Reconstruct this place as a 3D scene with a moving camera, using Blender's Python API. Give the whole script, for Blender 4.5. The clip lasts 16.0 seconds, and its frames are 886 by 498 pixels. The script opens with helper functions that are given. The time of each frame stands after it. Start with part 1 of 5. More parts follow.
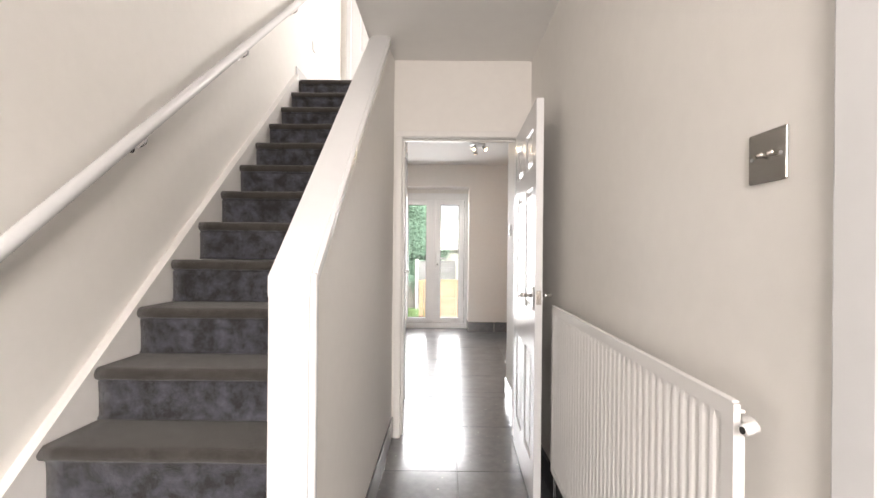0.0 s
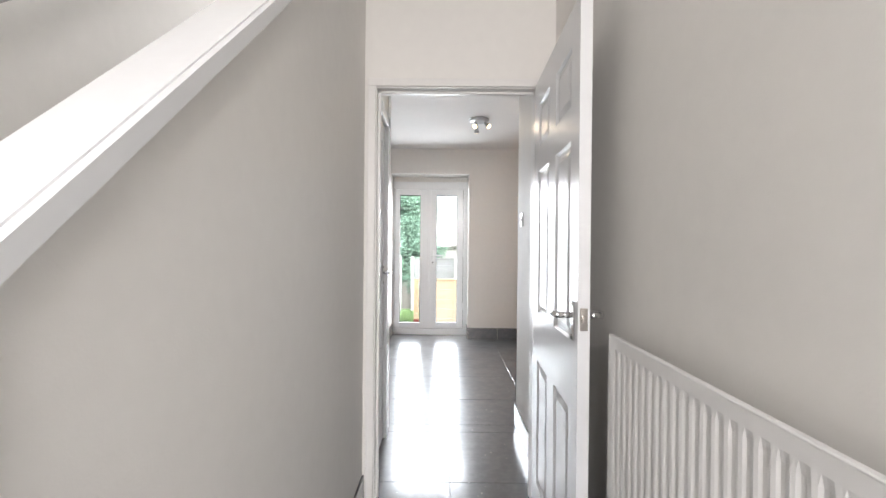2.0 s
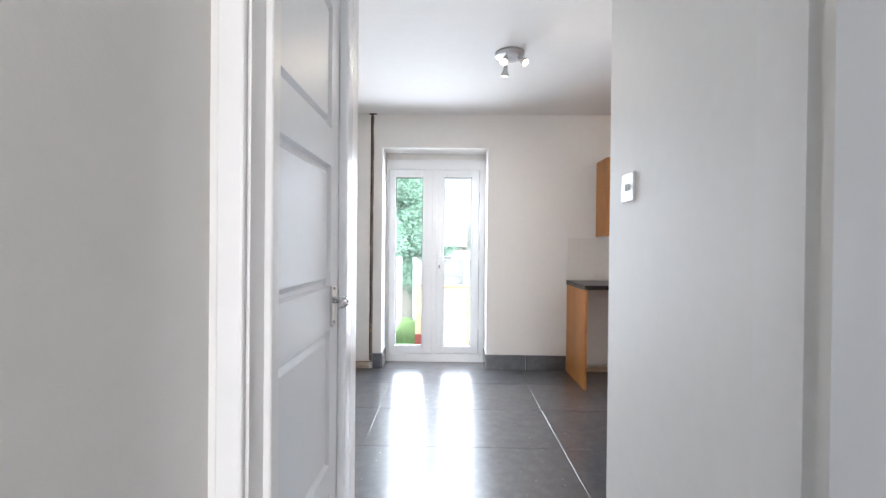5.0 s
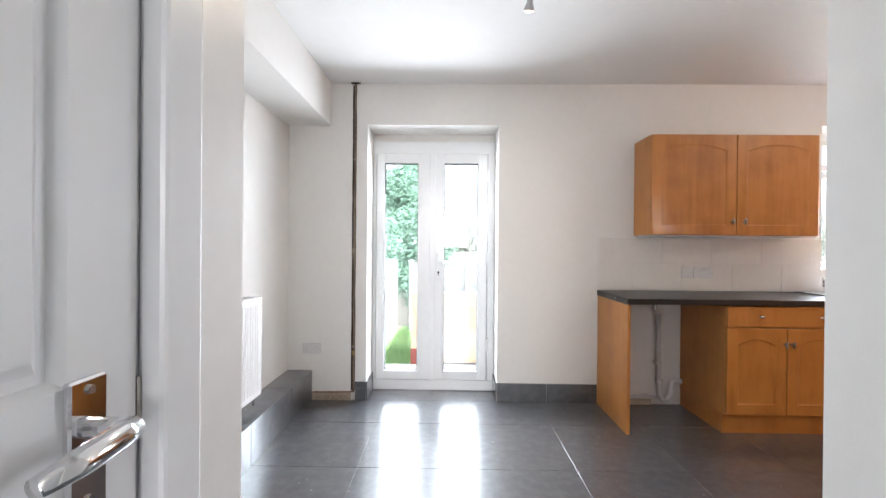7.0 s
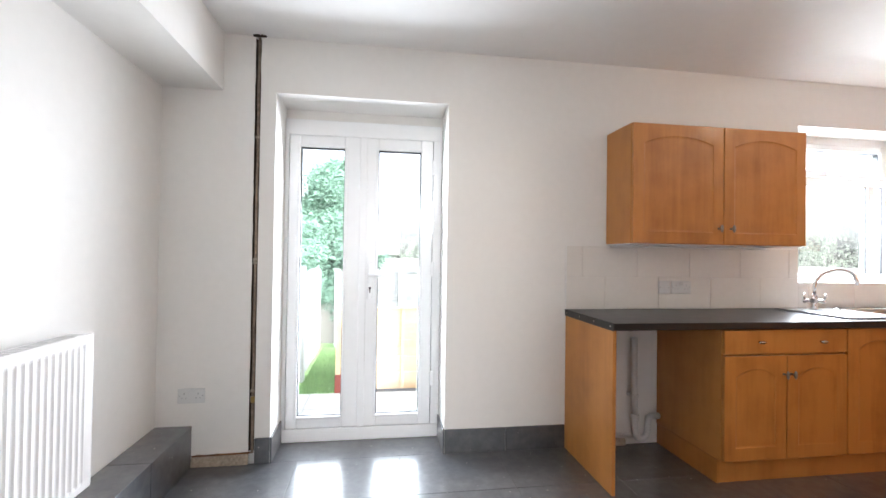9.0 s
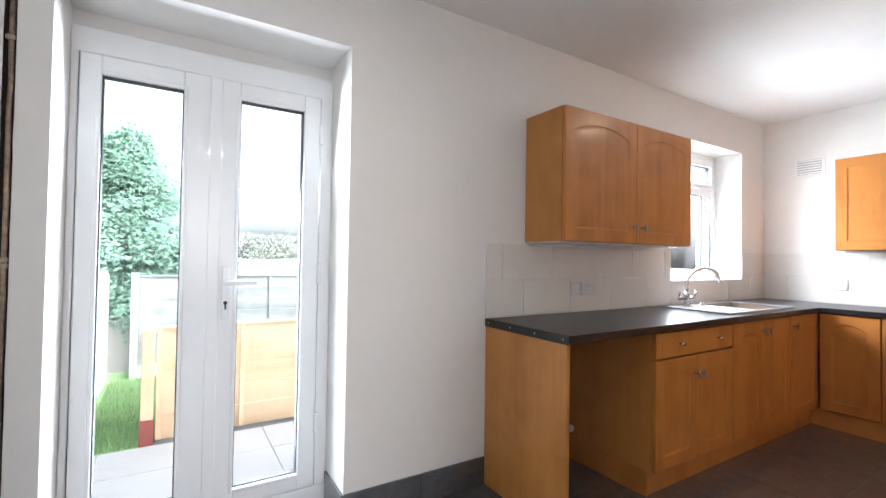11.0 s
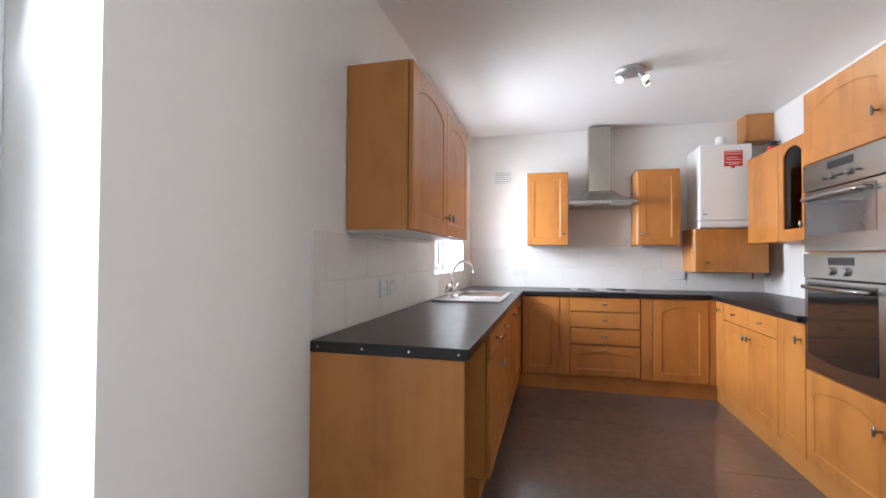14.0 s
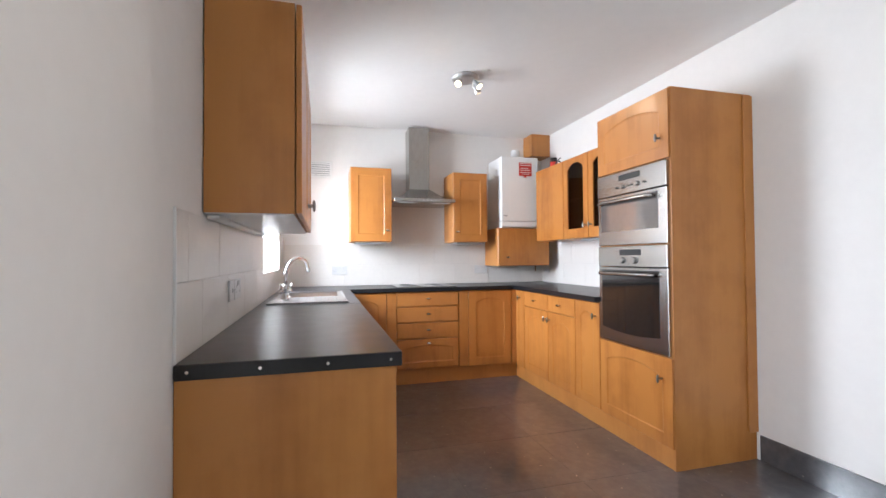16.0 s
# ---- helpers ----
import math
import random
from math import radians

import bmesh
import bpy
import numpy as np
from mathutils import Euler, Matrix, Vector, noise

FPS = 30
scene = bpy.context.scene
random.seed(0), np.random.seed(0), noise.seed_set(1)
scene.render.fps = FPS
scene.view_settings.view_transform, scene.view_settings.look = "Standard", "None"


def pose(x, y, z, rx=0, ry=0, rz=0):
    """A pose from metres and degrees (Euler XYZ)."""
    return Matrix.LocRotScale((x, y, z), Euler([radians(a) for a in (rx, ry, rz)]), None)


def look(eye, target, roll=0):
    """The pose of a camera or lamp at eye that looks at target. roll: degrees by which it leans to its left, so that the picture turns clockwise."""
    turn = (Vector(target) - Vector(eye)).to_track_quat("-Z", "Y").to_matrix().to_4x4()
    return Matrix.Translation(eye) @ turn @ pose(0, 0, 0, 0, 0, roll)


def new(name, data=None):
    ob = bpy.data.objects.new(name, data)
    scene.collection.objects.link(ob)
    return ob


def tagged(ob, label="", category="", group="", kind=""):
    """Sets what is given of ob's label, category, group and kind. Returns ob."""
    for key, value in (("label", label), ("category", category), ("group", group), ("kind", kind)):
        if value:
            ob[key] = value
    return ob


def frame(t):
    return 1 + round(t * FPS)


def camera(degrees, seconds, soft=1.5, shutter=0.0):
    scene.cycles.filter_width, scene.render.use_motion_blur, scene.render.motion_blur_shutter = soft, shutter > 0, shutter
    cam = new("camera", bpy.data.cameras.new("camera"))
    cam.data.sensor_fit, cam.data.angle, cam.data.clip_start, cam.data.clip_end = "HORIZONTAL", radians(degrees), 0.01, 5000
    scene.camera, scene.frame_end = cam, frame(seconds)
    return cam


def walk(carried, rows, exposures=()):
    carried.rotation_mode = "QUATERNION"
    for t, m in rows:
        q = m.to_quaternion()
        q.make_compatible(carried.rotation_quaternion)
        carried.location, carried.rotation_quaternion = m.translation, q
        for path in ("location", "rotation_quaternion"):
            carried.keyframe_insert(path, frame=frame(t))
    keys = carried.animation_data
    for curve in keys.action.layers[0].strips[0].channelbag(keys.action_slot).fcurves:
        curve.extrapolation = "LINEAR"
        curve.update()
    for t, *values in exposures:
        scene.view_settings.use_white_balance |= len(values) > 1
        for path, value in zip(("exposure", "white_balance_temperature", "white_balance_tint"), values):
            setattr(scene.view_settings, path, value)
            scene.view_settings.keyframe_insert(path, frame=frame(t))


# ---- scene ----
cam = camera(90.76, 16.0)
PATH = [
    (0.0, pose(0.0030, -0.0271, 1.2579, 90.014, -0.538, 0.304)),
    (0.5, pose(0.0226, 0.1410, 1.2592, 89.858, -0.408, 0.319)),
    (1.0, pose(0.0334, 0.3389, 1.2564, 89.746, -0.431, 0.309)),
    (1.5, pose(0.0316, 0.5678, 1.2449, 89.679, -0.362, 0.172)),
    (2.0, pose(0.0432, 0.7844, 1.2402, 89.666, -0.496, 0.237)),
    (2.5, pose(0.0408, 1.0200, 1.2367, 89.581, -0.544, 0.246)),
    (3.0, pose(0.0422, 1.2578, 1.2363, 89.646, -0.520, 0.362)),
    (3.5, pose(0.0268, 1.5042, 1.2341, 89.628, -0.510, 0.617)),
    (4.0, pose(0.0095, 1.7674, 1.2285, 89.624, -0.621, 0.961)),
    (6.5, pose(-0.0257, 2.9484, 1.2367, 89.603, -0.495, 0.755)),
    (7.0, pose(-0.0285, 3.1440, 1.2330, 89.793, -0.498, 0.831)),
    (7.5, pose(0.0009, 3.3386, 1.2341, 89.753, -0.566, 1.122)),
    (8.0, pose(0.0171, 3.5211, 1.2409, 89.942, -0.689, 0.809)),
    (8.5, pose(-0.0324, 3.7142, 1.2497, 90.349, -0.757, -2.201)),
    (9.0, pose(-0.0695, 3.9115, 1.2536, 90.714, -0.823, -8.416)),
    (11.5, pose(-0.3843, 4.8855, 1.2375, 91.126, -0.852, -38.630)),
    (12.0, pose(-0.4213, 5.0615, 1.2370, 91.121, -0.773, -46.668)),
    (12.5, pose(-0.4153, 5.2395, 1.2331, 90.930, -0.732, -53.551)),
    (13.0, pose(-0.3840, 5.4329, 1.2321, 90.892, -0.521, -60.682)),
    (13.5, pose(-0.3579, 5.5879, 1.2317, 90.843, -0.533, -67.673)),
    (14.0, pose(-0.3254, 5.7574, 1.2226, 91.027, -0.292, -75.764)),
    (14.5, pose(-0.3087, 5.8891, 1.2177, 91.140, -0.035, -82.900)),
    (15.0, pose(-0.2643, 6.0308, 1.2021, 91.180, 0.073, -91.003)),
    (15.5, pose(-0.2080, 6.1510, 1.1847, 91.221, 0.249, -97.985)),
    (16.0, pose(-0.1437, 6.2680, 1.1836, 91.153, 0.380, -105.320)),
]
EXPOSURES = ((0.0, 2.74, 6700, 14), (0.5, 2.74, 6500, 12), (1.5, 2.8, 6200, 11), (2.5, 2.82, 6150, 11), (3.0, 2.83, 5900, 10), (3.5, 2.93, 5850, 10), (4.0, 3.07, 5820, 10), (6.5, 3.3, 5800, 10), (7.0, 3.34, 5920, 10),
             (8.0, 3.34, 5940, 10), (9.0, 3.34, 5950, 10), (11.5, 2.95, 5720, 10), (12.5, 2.86, 5640, 10), (14.5, 2.83, 5780, 11), (16.0, 2.84, 5800, 11))
SKY, SUN = 0.11, 0.45
P_DOOR, P_WINDOW, P_FRONT, P_LANDING, P_SPOT = 9.4, 16.0, 4.7, 7.5, 0.95
walk(cam, PATH, EXPOSURES)

# ---- world, sun and large lights ----
world = bpy.data.worlds.new("sky")
scene.world = world
world.use_nodes = True
wn = world.node_tree.nodes
sky = wn.new("ShaderNodeTexSky")
sky.sky_type = "NISHITA"
sky.sun_disc = False
sky.sun_elevation = radians(38)
sky.sun_rotation = radians(150)
sky.air_density = 1.0
sky.dust_density = 6.0
soft_sky = wn.new("ShaderNodeHueSaturation")
soft_sky.inputs["Saturation"].default_value = 0.25
world.node_tree.links.new(sky.outputs[0], soft_sky.inputs["Color"])
world.node_tree.links.new(soft_sky.outputs[0], wn["Background"].inputs[0])
wn["Background"].inputs[1].default_value = SKY

sun = new("sun", bpy.data.lights.new("sun", "SUN"))
sun.data.energy = SUN
sun.data.angle = radians(12)
sun.data.color = (1.0, 0.96, 0.9)
sun.matrix_world = look((-6, -12, 14), (0, 8, 0))


def area(name, eye, target, w, h, watts, color=(1, 1, 1), spread=180):
    ob = new(name, bpy.data.lights.new(name, "AREA"))
    ob.data.shape = "RECTANGLE"
    ob.data.size, ob.data.size_y, ob.data.energy, ob.data.color = w, h, watts, color
    ob.data.spread = radians(spread)
    ob.matrix_world = look(eye, target)
    return ob


# daylight standing in the openings; those of front door and landing are unseen, assumed
area("daylight_french_door", (-0.165, 7.05, 1.1), (-0.165, 5.0, 0.62), 0.95, 2.0, P_DOOR, (0.97, 0.985, 1.0), 146)
area("daylight_window", (3.46, 7.14, 1.68), (3.3, 5.14, 0.75), 1.0, 0.9, P_WINDOW, (0.97, 0.985, 1.0), 146)
# these two light hall and stairs through assumed openings out of view
area("daylight_unseen_front_door", (0.05, -1.27, 1.75), (0.05, 2.0, 1.6), 0.85, 1.0, P_FRONT, (1.0, 0.93, 0.86), 120)
area("daylight_unseen_landing", (0.72, 4.7, 3.9), (-1.3, 4.7, 3.5), 1.0, 1.1, P_LANDING, (1.0, 0.955, 0.9))


# ---- materials ----
def mat(name, color, rough=0.5, metal=0.0, vary=0.06, scale=6.0, bump=0.0, bump_scale=60.0, coat=0.0, spread=None, ior=1.45):
    """A surface with two scales of variation in colour, and fine relief."""
    m = bpy.data.materials.new(name)
    m.use_nodes = True
    n, l = m.node_tree.nodes, m.node_tree.links
    b = n["Principled BSDF"]
    b.inputs["Roughness"].default_value, b.inputs["Metallic"].default_value = rough, metal
    b.inputs["IOR"].default_value = ior
    b.inputs["Coat Weight"].default_value = coat
    b.inputs["Coat Roughness"].default_value = 0.12
    co = n.new("ShaderNodeTexCoord")
    mp = n.new("ShaderNodeMapping")
    l.new(co.outputs["Object"], mp.inputs[0])
    if spread:
        mp.inputs["Scale"].default_value = spread
    big, fine = n.new("ShaderNodeTexNoise"), n.new("ShaderNodeTexNoise")
    big.inputs["Scale"].default_value, fine.inputs["Scale"].default_value = scale * 0.2, scale * 5
    big.inputs["Detail"].default_value, fine.inputs["Detail"].default_value = 3, 5
    l.new(mp.outputs[0], big.inputs[0]), l.new(mp.outputs[0], fine.inputs[0])
    add = n.new("ShaderNodeMath")
    l.new(big.outputs[0], add.inputs[0]), l.new(fine.outputs[0], add.inputs[1])
    ramp = n.new("ShaderNodeMapRange")
    ramp.inputs["From Min"].default_value, ramp.inputs["From Max"].default_value = 0.6, 1.4
    ramp.inputs["To Min"].default_value, ramp.inputs["To Max"].default_value = 1 - vary, 1 + vary
    l.new(add.outputs[0], ramp.inputs[0])
    mul = n.new("ShaderNodeMix")
    mul.data_type, mul.blend_type = "RGBA", "MULTIPLY"
    mul.inputs["Factor"].default_value = 1
    mul.inputs[6].default_value = (*color, 1)
    l.new(ramp.outputs[0], mul.inputs[7])
    l.new(mul.outputs[2], b.inputs["Base Color"])
    swing = 0.12 if vary > 0.12 else 0.04
    rr = n.new("ShaderNodeMapRange")
    rr.inputs["From Min"].default_value, rr.inputs["From Max"].default_value = 0.3, 0.7
    rr.inputs["To Min"].default_value, rr.inputs["To Max"].default_value = max(0.02, rough * (1 - swing)), min(1, rough * (1 + swing))
    l.new(big.outputs[0], rr.inputs[0]), l.new(rr.outputs[0], b.inputs["Roughness"])
    if bump:
        bn, bp = n.new("ShaderNodeTexNoise"), n.new("ShaderNodeBump")
        bn.inputs["Scale"].default_value, bn.inputs["Detail"].default_value = bump_scale, 4
        bp.inputs["Strength"].default_value, bp.inputs["Distance"].default_value = bump, 0.004
        l.new(mp.outputs[0], bn.inputs[0]), l.new(bn.outputs[0], bp.inputs["Height"])
        l.new(bp.outputs[0], b.inputs["Normal"])
    return m


def wood(name, color, dark, rough=0.38, scale=1.0, axis="z", coat=0.0, ripples=0.0):
    """Veneer: stretched noise along the grain, broad bands, cloudy figure and a slightly rippled skin."""
    m = mat(name, color, rough, vary=0.08, scale=3)
    n, l = m.node_tree.nodes, m.node_tree.links
    b = n["Principled BSDF"]
    co, mp, info = n.new("ShaderNodeTexCoord"), n.new("ShaderNodeMapping"), n.new("ShaderNodeObjectInfo")
    shift = n.new("ShaderNodeVectorMath")
    shift.operation = "MULTIPLY_ADD"
    shift.inputs[1].default_value = (7, 7, 7)
    l.new(info.outputs["Random"], shift.inputs[0]), l.new(co.outputs["Object"], shift.inputs[2])
    l.new(shift.outputs[0], mp.inputs[0])
    s = [9 * scale, 9 * scale, 9 * scale]
    s["xyz".index(axis)] = 0.8 * scale
    mp.inputs["Scale"].default_value = s
    grain, band, cloud = n.new("ShaderNodeTexNoise"), n.new("ShaderNodeTexNoise"), n.new("ShaderNodeTexNoise")
    grain.inputs["Scale"].default_value, grain.inputs["Detail"].default_value = 5.0, 8
    band.inputs["Scale"].default_value, band.inputs["Detail"].default_value = 0.5, 3
    band.inputs["Distortion"].default_value = 1.2
    cloud.inputs["Scale"].default_value, cloud.inputs["Detail"].default_value = 7.0, 5
    l.new(mp.outputs[0], grain.inputs[0]), l.new(mp.outputs[0], band.inputs[0]), l.new(shift.outputs[0], cloud.inputs[0])
    mx, my = n.new("ShaderNodeMath"), n.new("ShaderNodeMath")
    mx.operation = my.operation = "MULTIPLY_ADD"
    mx.inputs[1].default_value, my.inputs[1].default_value = 0.28, 0.6
    l.new(grain.outputs[0], mx.inputs[0]), l.new(band.outputs[0], mx.inputs[2])
    l.new(cloud.outputs[0], my.inputs[0]), l.new(mx.outputs[0], my.inputs[2])
    cr = n.new("ShaderNodeValToRGB")
    cr.color_ramp.elements[0].position, cr.color_ramp.elements[1].position = 0.68, 1.0
    cr.color_ramp.elements[0].color, cr.color_ramp.elements[1].color = (*dark, 1), (*color, 1)
    l.new(my.outputs[0], cr.inputs[0]), l.new(cr.outputs[0], b.inputs["Base Color"])
    bp, ripple, wave = n.new("ShaderNodeBump"), n.new("ShaderNodeBump"), n.new("ShaderNodeTexNoise")
    bp.inputs["Strength"].default_value, bp.inputs["Distance"].default_value = 0.05, 0.002
    wave.inputs["Scale"].default_value, wave.inputs["Detail"].default_value = 5.5, 1
    ripple.inputs["Strength"].default_value, ripple.inputs["Distance"].default_value = ripples, 0.01
    l.new(shift.outputs[0], wave.inputs[0]), l.new(wave.outputs[0], ripple.inputs["Height"])
    l.new(grain.outputs[0], bp.inputs["Height"]), l.new(ripple.outputs[0], bp.inputs["Normal"]), l.new(bp.outputs[0], b.inputs["Normal"])
    b.inputs["Coat Weight"].default_value, b.inputs["Coat Roughness"].default_value = coat, 0.2
    l.new(ripple.outputs[0], b.inputs["Coat Normal"])
    return m


def glow(name, color, strength):
    m = bpy.data.materials.new(name)
    m.use_nodes = True
    b = m.node_tree.nodes["Principled BSDF"]
    b.inputs["Base Color"].default_value = (*color, 1)
    b.inputs["Emission Color"].default_value = (*color, 1)
    b.inputs["Emission Strength"].default_value = strength
    return m


def clear(name, tint=(1, 1, 1), rough=0.0):
    m = bpy.data.materials.new(name)
    m.use_nodes = True
    n, l = m.node_tree.nodes, m.node_tree.links
    n.remove(n["Principled BSDF"])
    tr, gl, mx, fr = n.new("ShaderNodeBsdfTransparent"), n.new("ShaderNodeBsdfGlossy"), n.new("ShaderNodeMixShader"), n.new("ShaderNodeLayerWeight")
    sharp, gain = n.new("ShaderNodeMath"), n.new("ShaderNodeMath")
    sharp.operation, gain.operation = "POWER", "MULTIPLY_ADD"
    sharp.inputs[1].default_value, gain.inputs[1].default_value, gain.inputs[2].default_value = 5.0, 0.9, 0.03
    tr.inputs[0].default_value = (*tint, 1)
    gl.inputs["Roughness"].default_value = rough
    fr.inputs["Blend"].default_value = 0.5
    l.new(fr.outputs["Facing"], sharp.inputs[0]), l.new(sharp.outputs[0], gain.inputs[0])
    l.new(gain.outputs[0], mx.inputs[0]), l.new(tr.outputs[0], mx.inputs[1]), l.new(gl.outputs[0], mx.inputs[2])
    l.new(mx.outputs[0], n["Material Output"].inputs[0])
    return m


def tile_stone(name, color, rough):
    """Dark polished tile: cloudy mottling, pale specks, scuffs in the gloss, a tone of its own for each tile."""
    m = mat(name, color, rough, vary=0.18, scale=7, bump=0.05, bump_scale=25)
    n, l = m.node_tree.nodes, m.node_tree.links
    b = n["Principled BSDF"]
    old = b.inputs["Base Color"].links[0].from_socket
    co, info = n.new("ShaderNodeTexCoord"), n.new("ShaderNodeObjectInfo")
    geo = n.new("ShaderNodeNewGeometry")
    sp = n.new("ShaderNodeTexVoronoi")
    sp.inputs["Scale"].default_value = 17
    l.new(geo.outputs["Position"], sp.inputs["Vector"])
    gate = n.new("ShaderNodeMapRange")
    gate.inputs["From Min"].default_value, gate.inputs["From Max"].default_value = 0.085, 0.04
    l.new(sp.outputs["Distance"], gate.inputs[0])
    thin = n.new("ShaderNodeTexNoise")
    thin.inputs["Scale"].default_value = 9
    l.new(geo.outputs["Position"], thin.inputs["Vector"])
    th = n.new("ShaderNodeMapRange")
    th.inputs["From Min"].default_value, th.inputs["From Max"].default_value = 0.46, 0.56
    l.new(thin.outputs[0], th.inputs[0])
    both = n.new("ShaderNodeMath")
    both.operation = "MULTIPLY"
    l.new(gate.outputs[0], both.inputs[0]), l.new(th.outputs[0], both.inputs[1])
    mx = n.new("ShaderNodeMix")
    mx.data_type = "RGBA"
    mx.inputs[7].default_value = (0.5, 0.48, 0.46, 1)
    l.new(both.outputs[0], mx.inputs["Factor"]), l.new(old, mx.inputs[6])
    tone = n.new("ShaderNodeMapRange")
    tone.inputs["To Min"].default_value, tone.inputs["To Max"].default_value = 0.94, 1.06
    l.new(info.outputs["Random"], tone.inputs[0])
    mm = n.new("ShaderNodeMix")
    mm.data_type, mm.blend_type = "RGBA", "MULTIPLY"
    mm.inputs["Factor"].default_value = 1
    l.new(mx.outputs[2], mm.inputs[6]), l.new(tone.outputs[0], mm.inputs[7]), l.new(mm.outputs[2], b.inputs["Base Color"])
    sc = n.new("ShaderNodeTexNoise")
    sc.inputs["Scale"].default_value, sc.inputs["Detail"].default_value = 5, 8
    l.new(geo.outputs["Position"], sc.inputs["Vector"])
    rg = n.new("ShaderNodeMapRange")
    rg.inputs["From Min"].default_value, rg.inputs["From Max"].default_value = 0.35, 0.7
    rg.inputs["To Min"].default_value, rg.inputs["To Max"].default_value = rough * 0.88, rough * 1.2
    l.new(sc.outputs[0], rg.inputs[0]), l.new(rg.outputs[0], b.inputs["Roughness"])
    b.inputs["Coat Weight"].default_value, b.inputs["Coat Roughness"].default_value, b.inputs["Coat IOR"].default_value = 1.0, 0.16, 1.7
    cg = n.new("ShaderNodeMapRange")
    cg.inputs["From Min"].default_value, cg.inputs["From Max"].default_value = 0.35, 0.7
    cg.inputs["To Min"].default_value, cg.inputs["To Max"].default_value = 0.12, 0.19
    l.new(sc.outputs[0], cg.inputs[0]), l.new(cg.outputs[0], b.inputs["Coat Roughness"])
    dust = n.new("ShaderNodeTexNoise")
    dust.inputs["Scale"].default_value, dust.inputs["Detail"].default_value, dust.inputs["Distortion"].default_value = 16, 6, 0.0
    dust.inputs["Roughness"].default_value = 0.6
    l.new(geo.outputs["Position"], dust.inputs["Vector"])
    dr = n.new("ShaderNodeMapRange")
    dr.inputs["From Min"].default_value, dr.inputs["From Max"].default_value, dr.inputs["To Max"].default_value = 0.42, 0.85, 0.5
    l.new(dust.outputs[0], dr.inputs[0])
    dm = n.new("ShaderNodeMix")
    dm.data_type = "RGBA"
    dm.inputs[7].default_value = (0.165, 0.165, 0.17, 1)
    l.new(dr.outputs[0], dm.inputs["Factor"]), l.new(mm.outputs[2], dm.inputs[6]), l.new(dm.outputs[2], b.inputs["Base Color"])
    return m


def carpet_mat(name, dark, pale, low, high):
    """Worn grey pile: dark tufts with paler patches; on risers these paint its bluish sheen."""
    m = mat(name, dark, 0.95, vary=0.3, scale=30, bump=0.9, bump_scale=260)
    n, l = m.node_tree.nodes, m.node_tree.links
    b = n["Principled BSDF"]
    old = b.inputs["Base Color"].links[0].from_socket
    geo, nz, mr, mx = n.new("ShaderNodeNewGeometry"), n.new("ShaderNodeTexNoise"), n.new("ShaderNodeMapRange"), n.new("ShaderNodeMix")
    nz.inputs["Scale"].default_value, nz.inputs["Detail"].default_value, nz.inputs["Distortion"].default_value = 15, 10, 0.15
    nz.inputs["Roughness"].default_value = 0.68
    l.new(geo.outputs["Position"], nz.inputs["Vector"])
    mr.inputs["From Min"].default_value, mr.inputs["From Max"].default_value = low, high
    l.new(nz.outputs[0], mr.inputs[0])
    mx.data_type = "RGBA"
    mx.inputs[7].default_value = (*pale, 1)
    l.new(mr.outputs[0], mx.inputs["Factor"]), l.new(old, mx.inputs[6]), l.new(mx.outputs[2], b.inputs["Base Color"])
    b.inputs["Sheen Weight"].default_value = 0.2
    return m


M_WALL = mat("wall_paint", (0.80, 0.780, 0.748), 0.6, vary=0.025, scale=4, bump=0.08, bump_scale=180)
M_CEIL = mat("ceiling_paint", (0.83, 0.82, 0.80), 0.8, vary=0.02, scale=3, bump=0.06, bump_scale=120)
M_GLOSS = mat("white_gloss_paint", (0.74, 0.745, 0.755), 0.25, vary=0.02, scale=5, bump=0.04, bump_scale=40)
M_EGGSHELL = mat("white_eggshell_paint", (0.74, 0.745, 0.755), 0.42, vary=0.02, scale=5, bump=0.04, bump_scale=40)
M_SATIN = mat("white_satin_paint", (0.8, 0.785, 0.765), 0.32, vary=0.03, scale=5, bump=0.05, bump_scale=60)
M_PVC = mat("white_pvc", (0.85, 0.86, 0.87), 0.25, vary=0.02, scale=4)
M_GASKET = mat("rubber_gasket", (0.03, 0.03, 0.032), 0.6)
M_SOCKET = mat("socket_plastic", (0.66, 0.66, 0.65), 0.3, vary=0.02)
M_BUSHLEAF = mat("pale_bush_leaf", (0.3, 0.33, 0.26), 0.7, vary=0.4, scale=4)
M_CREAM = mat("off_white_plastic", (0.8, 0.8, 0.78), 0.3, vary=0.02)
M_RAD = mat("radiator_enamel", (0.82, 0.81, 0.8), 0.28, vary=0.02, scale=4)
M_WOOD = wood("honey_wood_foil", (0.475, 0.19, 0.039), (0.35, 0.124, 0.022), 0.38, coat=0.22, ripples=0.4)
M_WOODSIDE = wood("honey_wood_panel", (0.50, 0.212, 0.05), (0.385, 0.15, 0.032), 0.42, 0.7, coat=0.15, ripples=0.12)
M_INSIDE = mat("cabinet_inside", (0.09, 0.04, 0.015), 0.6, vary=0.2)
M_WORKTOP = mat("black_laminate", (0.013, 0.013, 0.015), 0.3, vary=0.1, scale=60, ior=1.38)
M_SINK = mat("satin_steel", (0.34, 0.335, 0.33), 0.5, 1.0, vary=0.08, scale=8, bump=0.03, bump_scale=120)
M_STEEL = mat("brushed_steel", (0.42, 0.405, 0.38), 0.24, 1.0, vary=0.1, scale=5, spread=(1, 1, 30), bump=0.05, bump_scale=90)
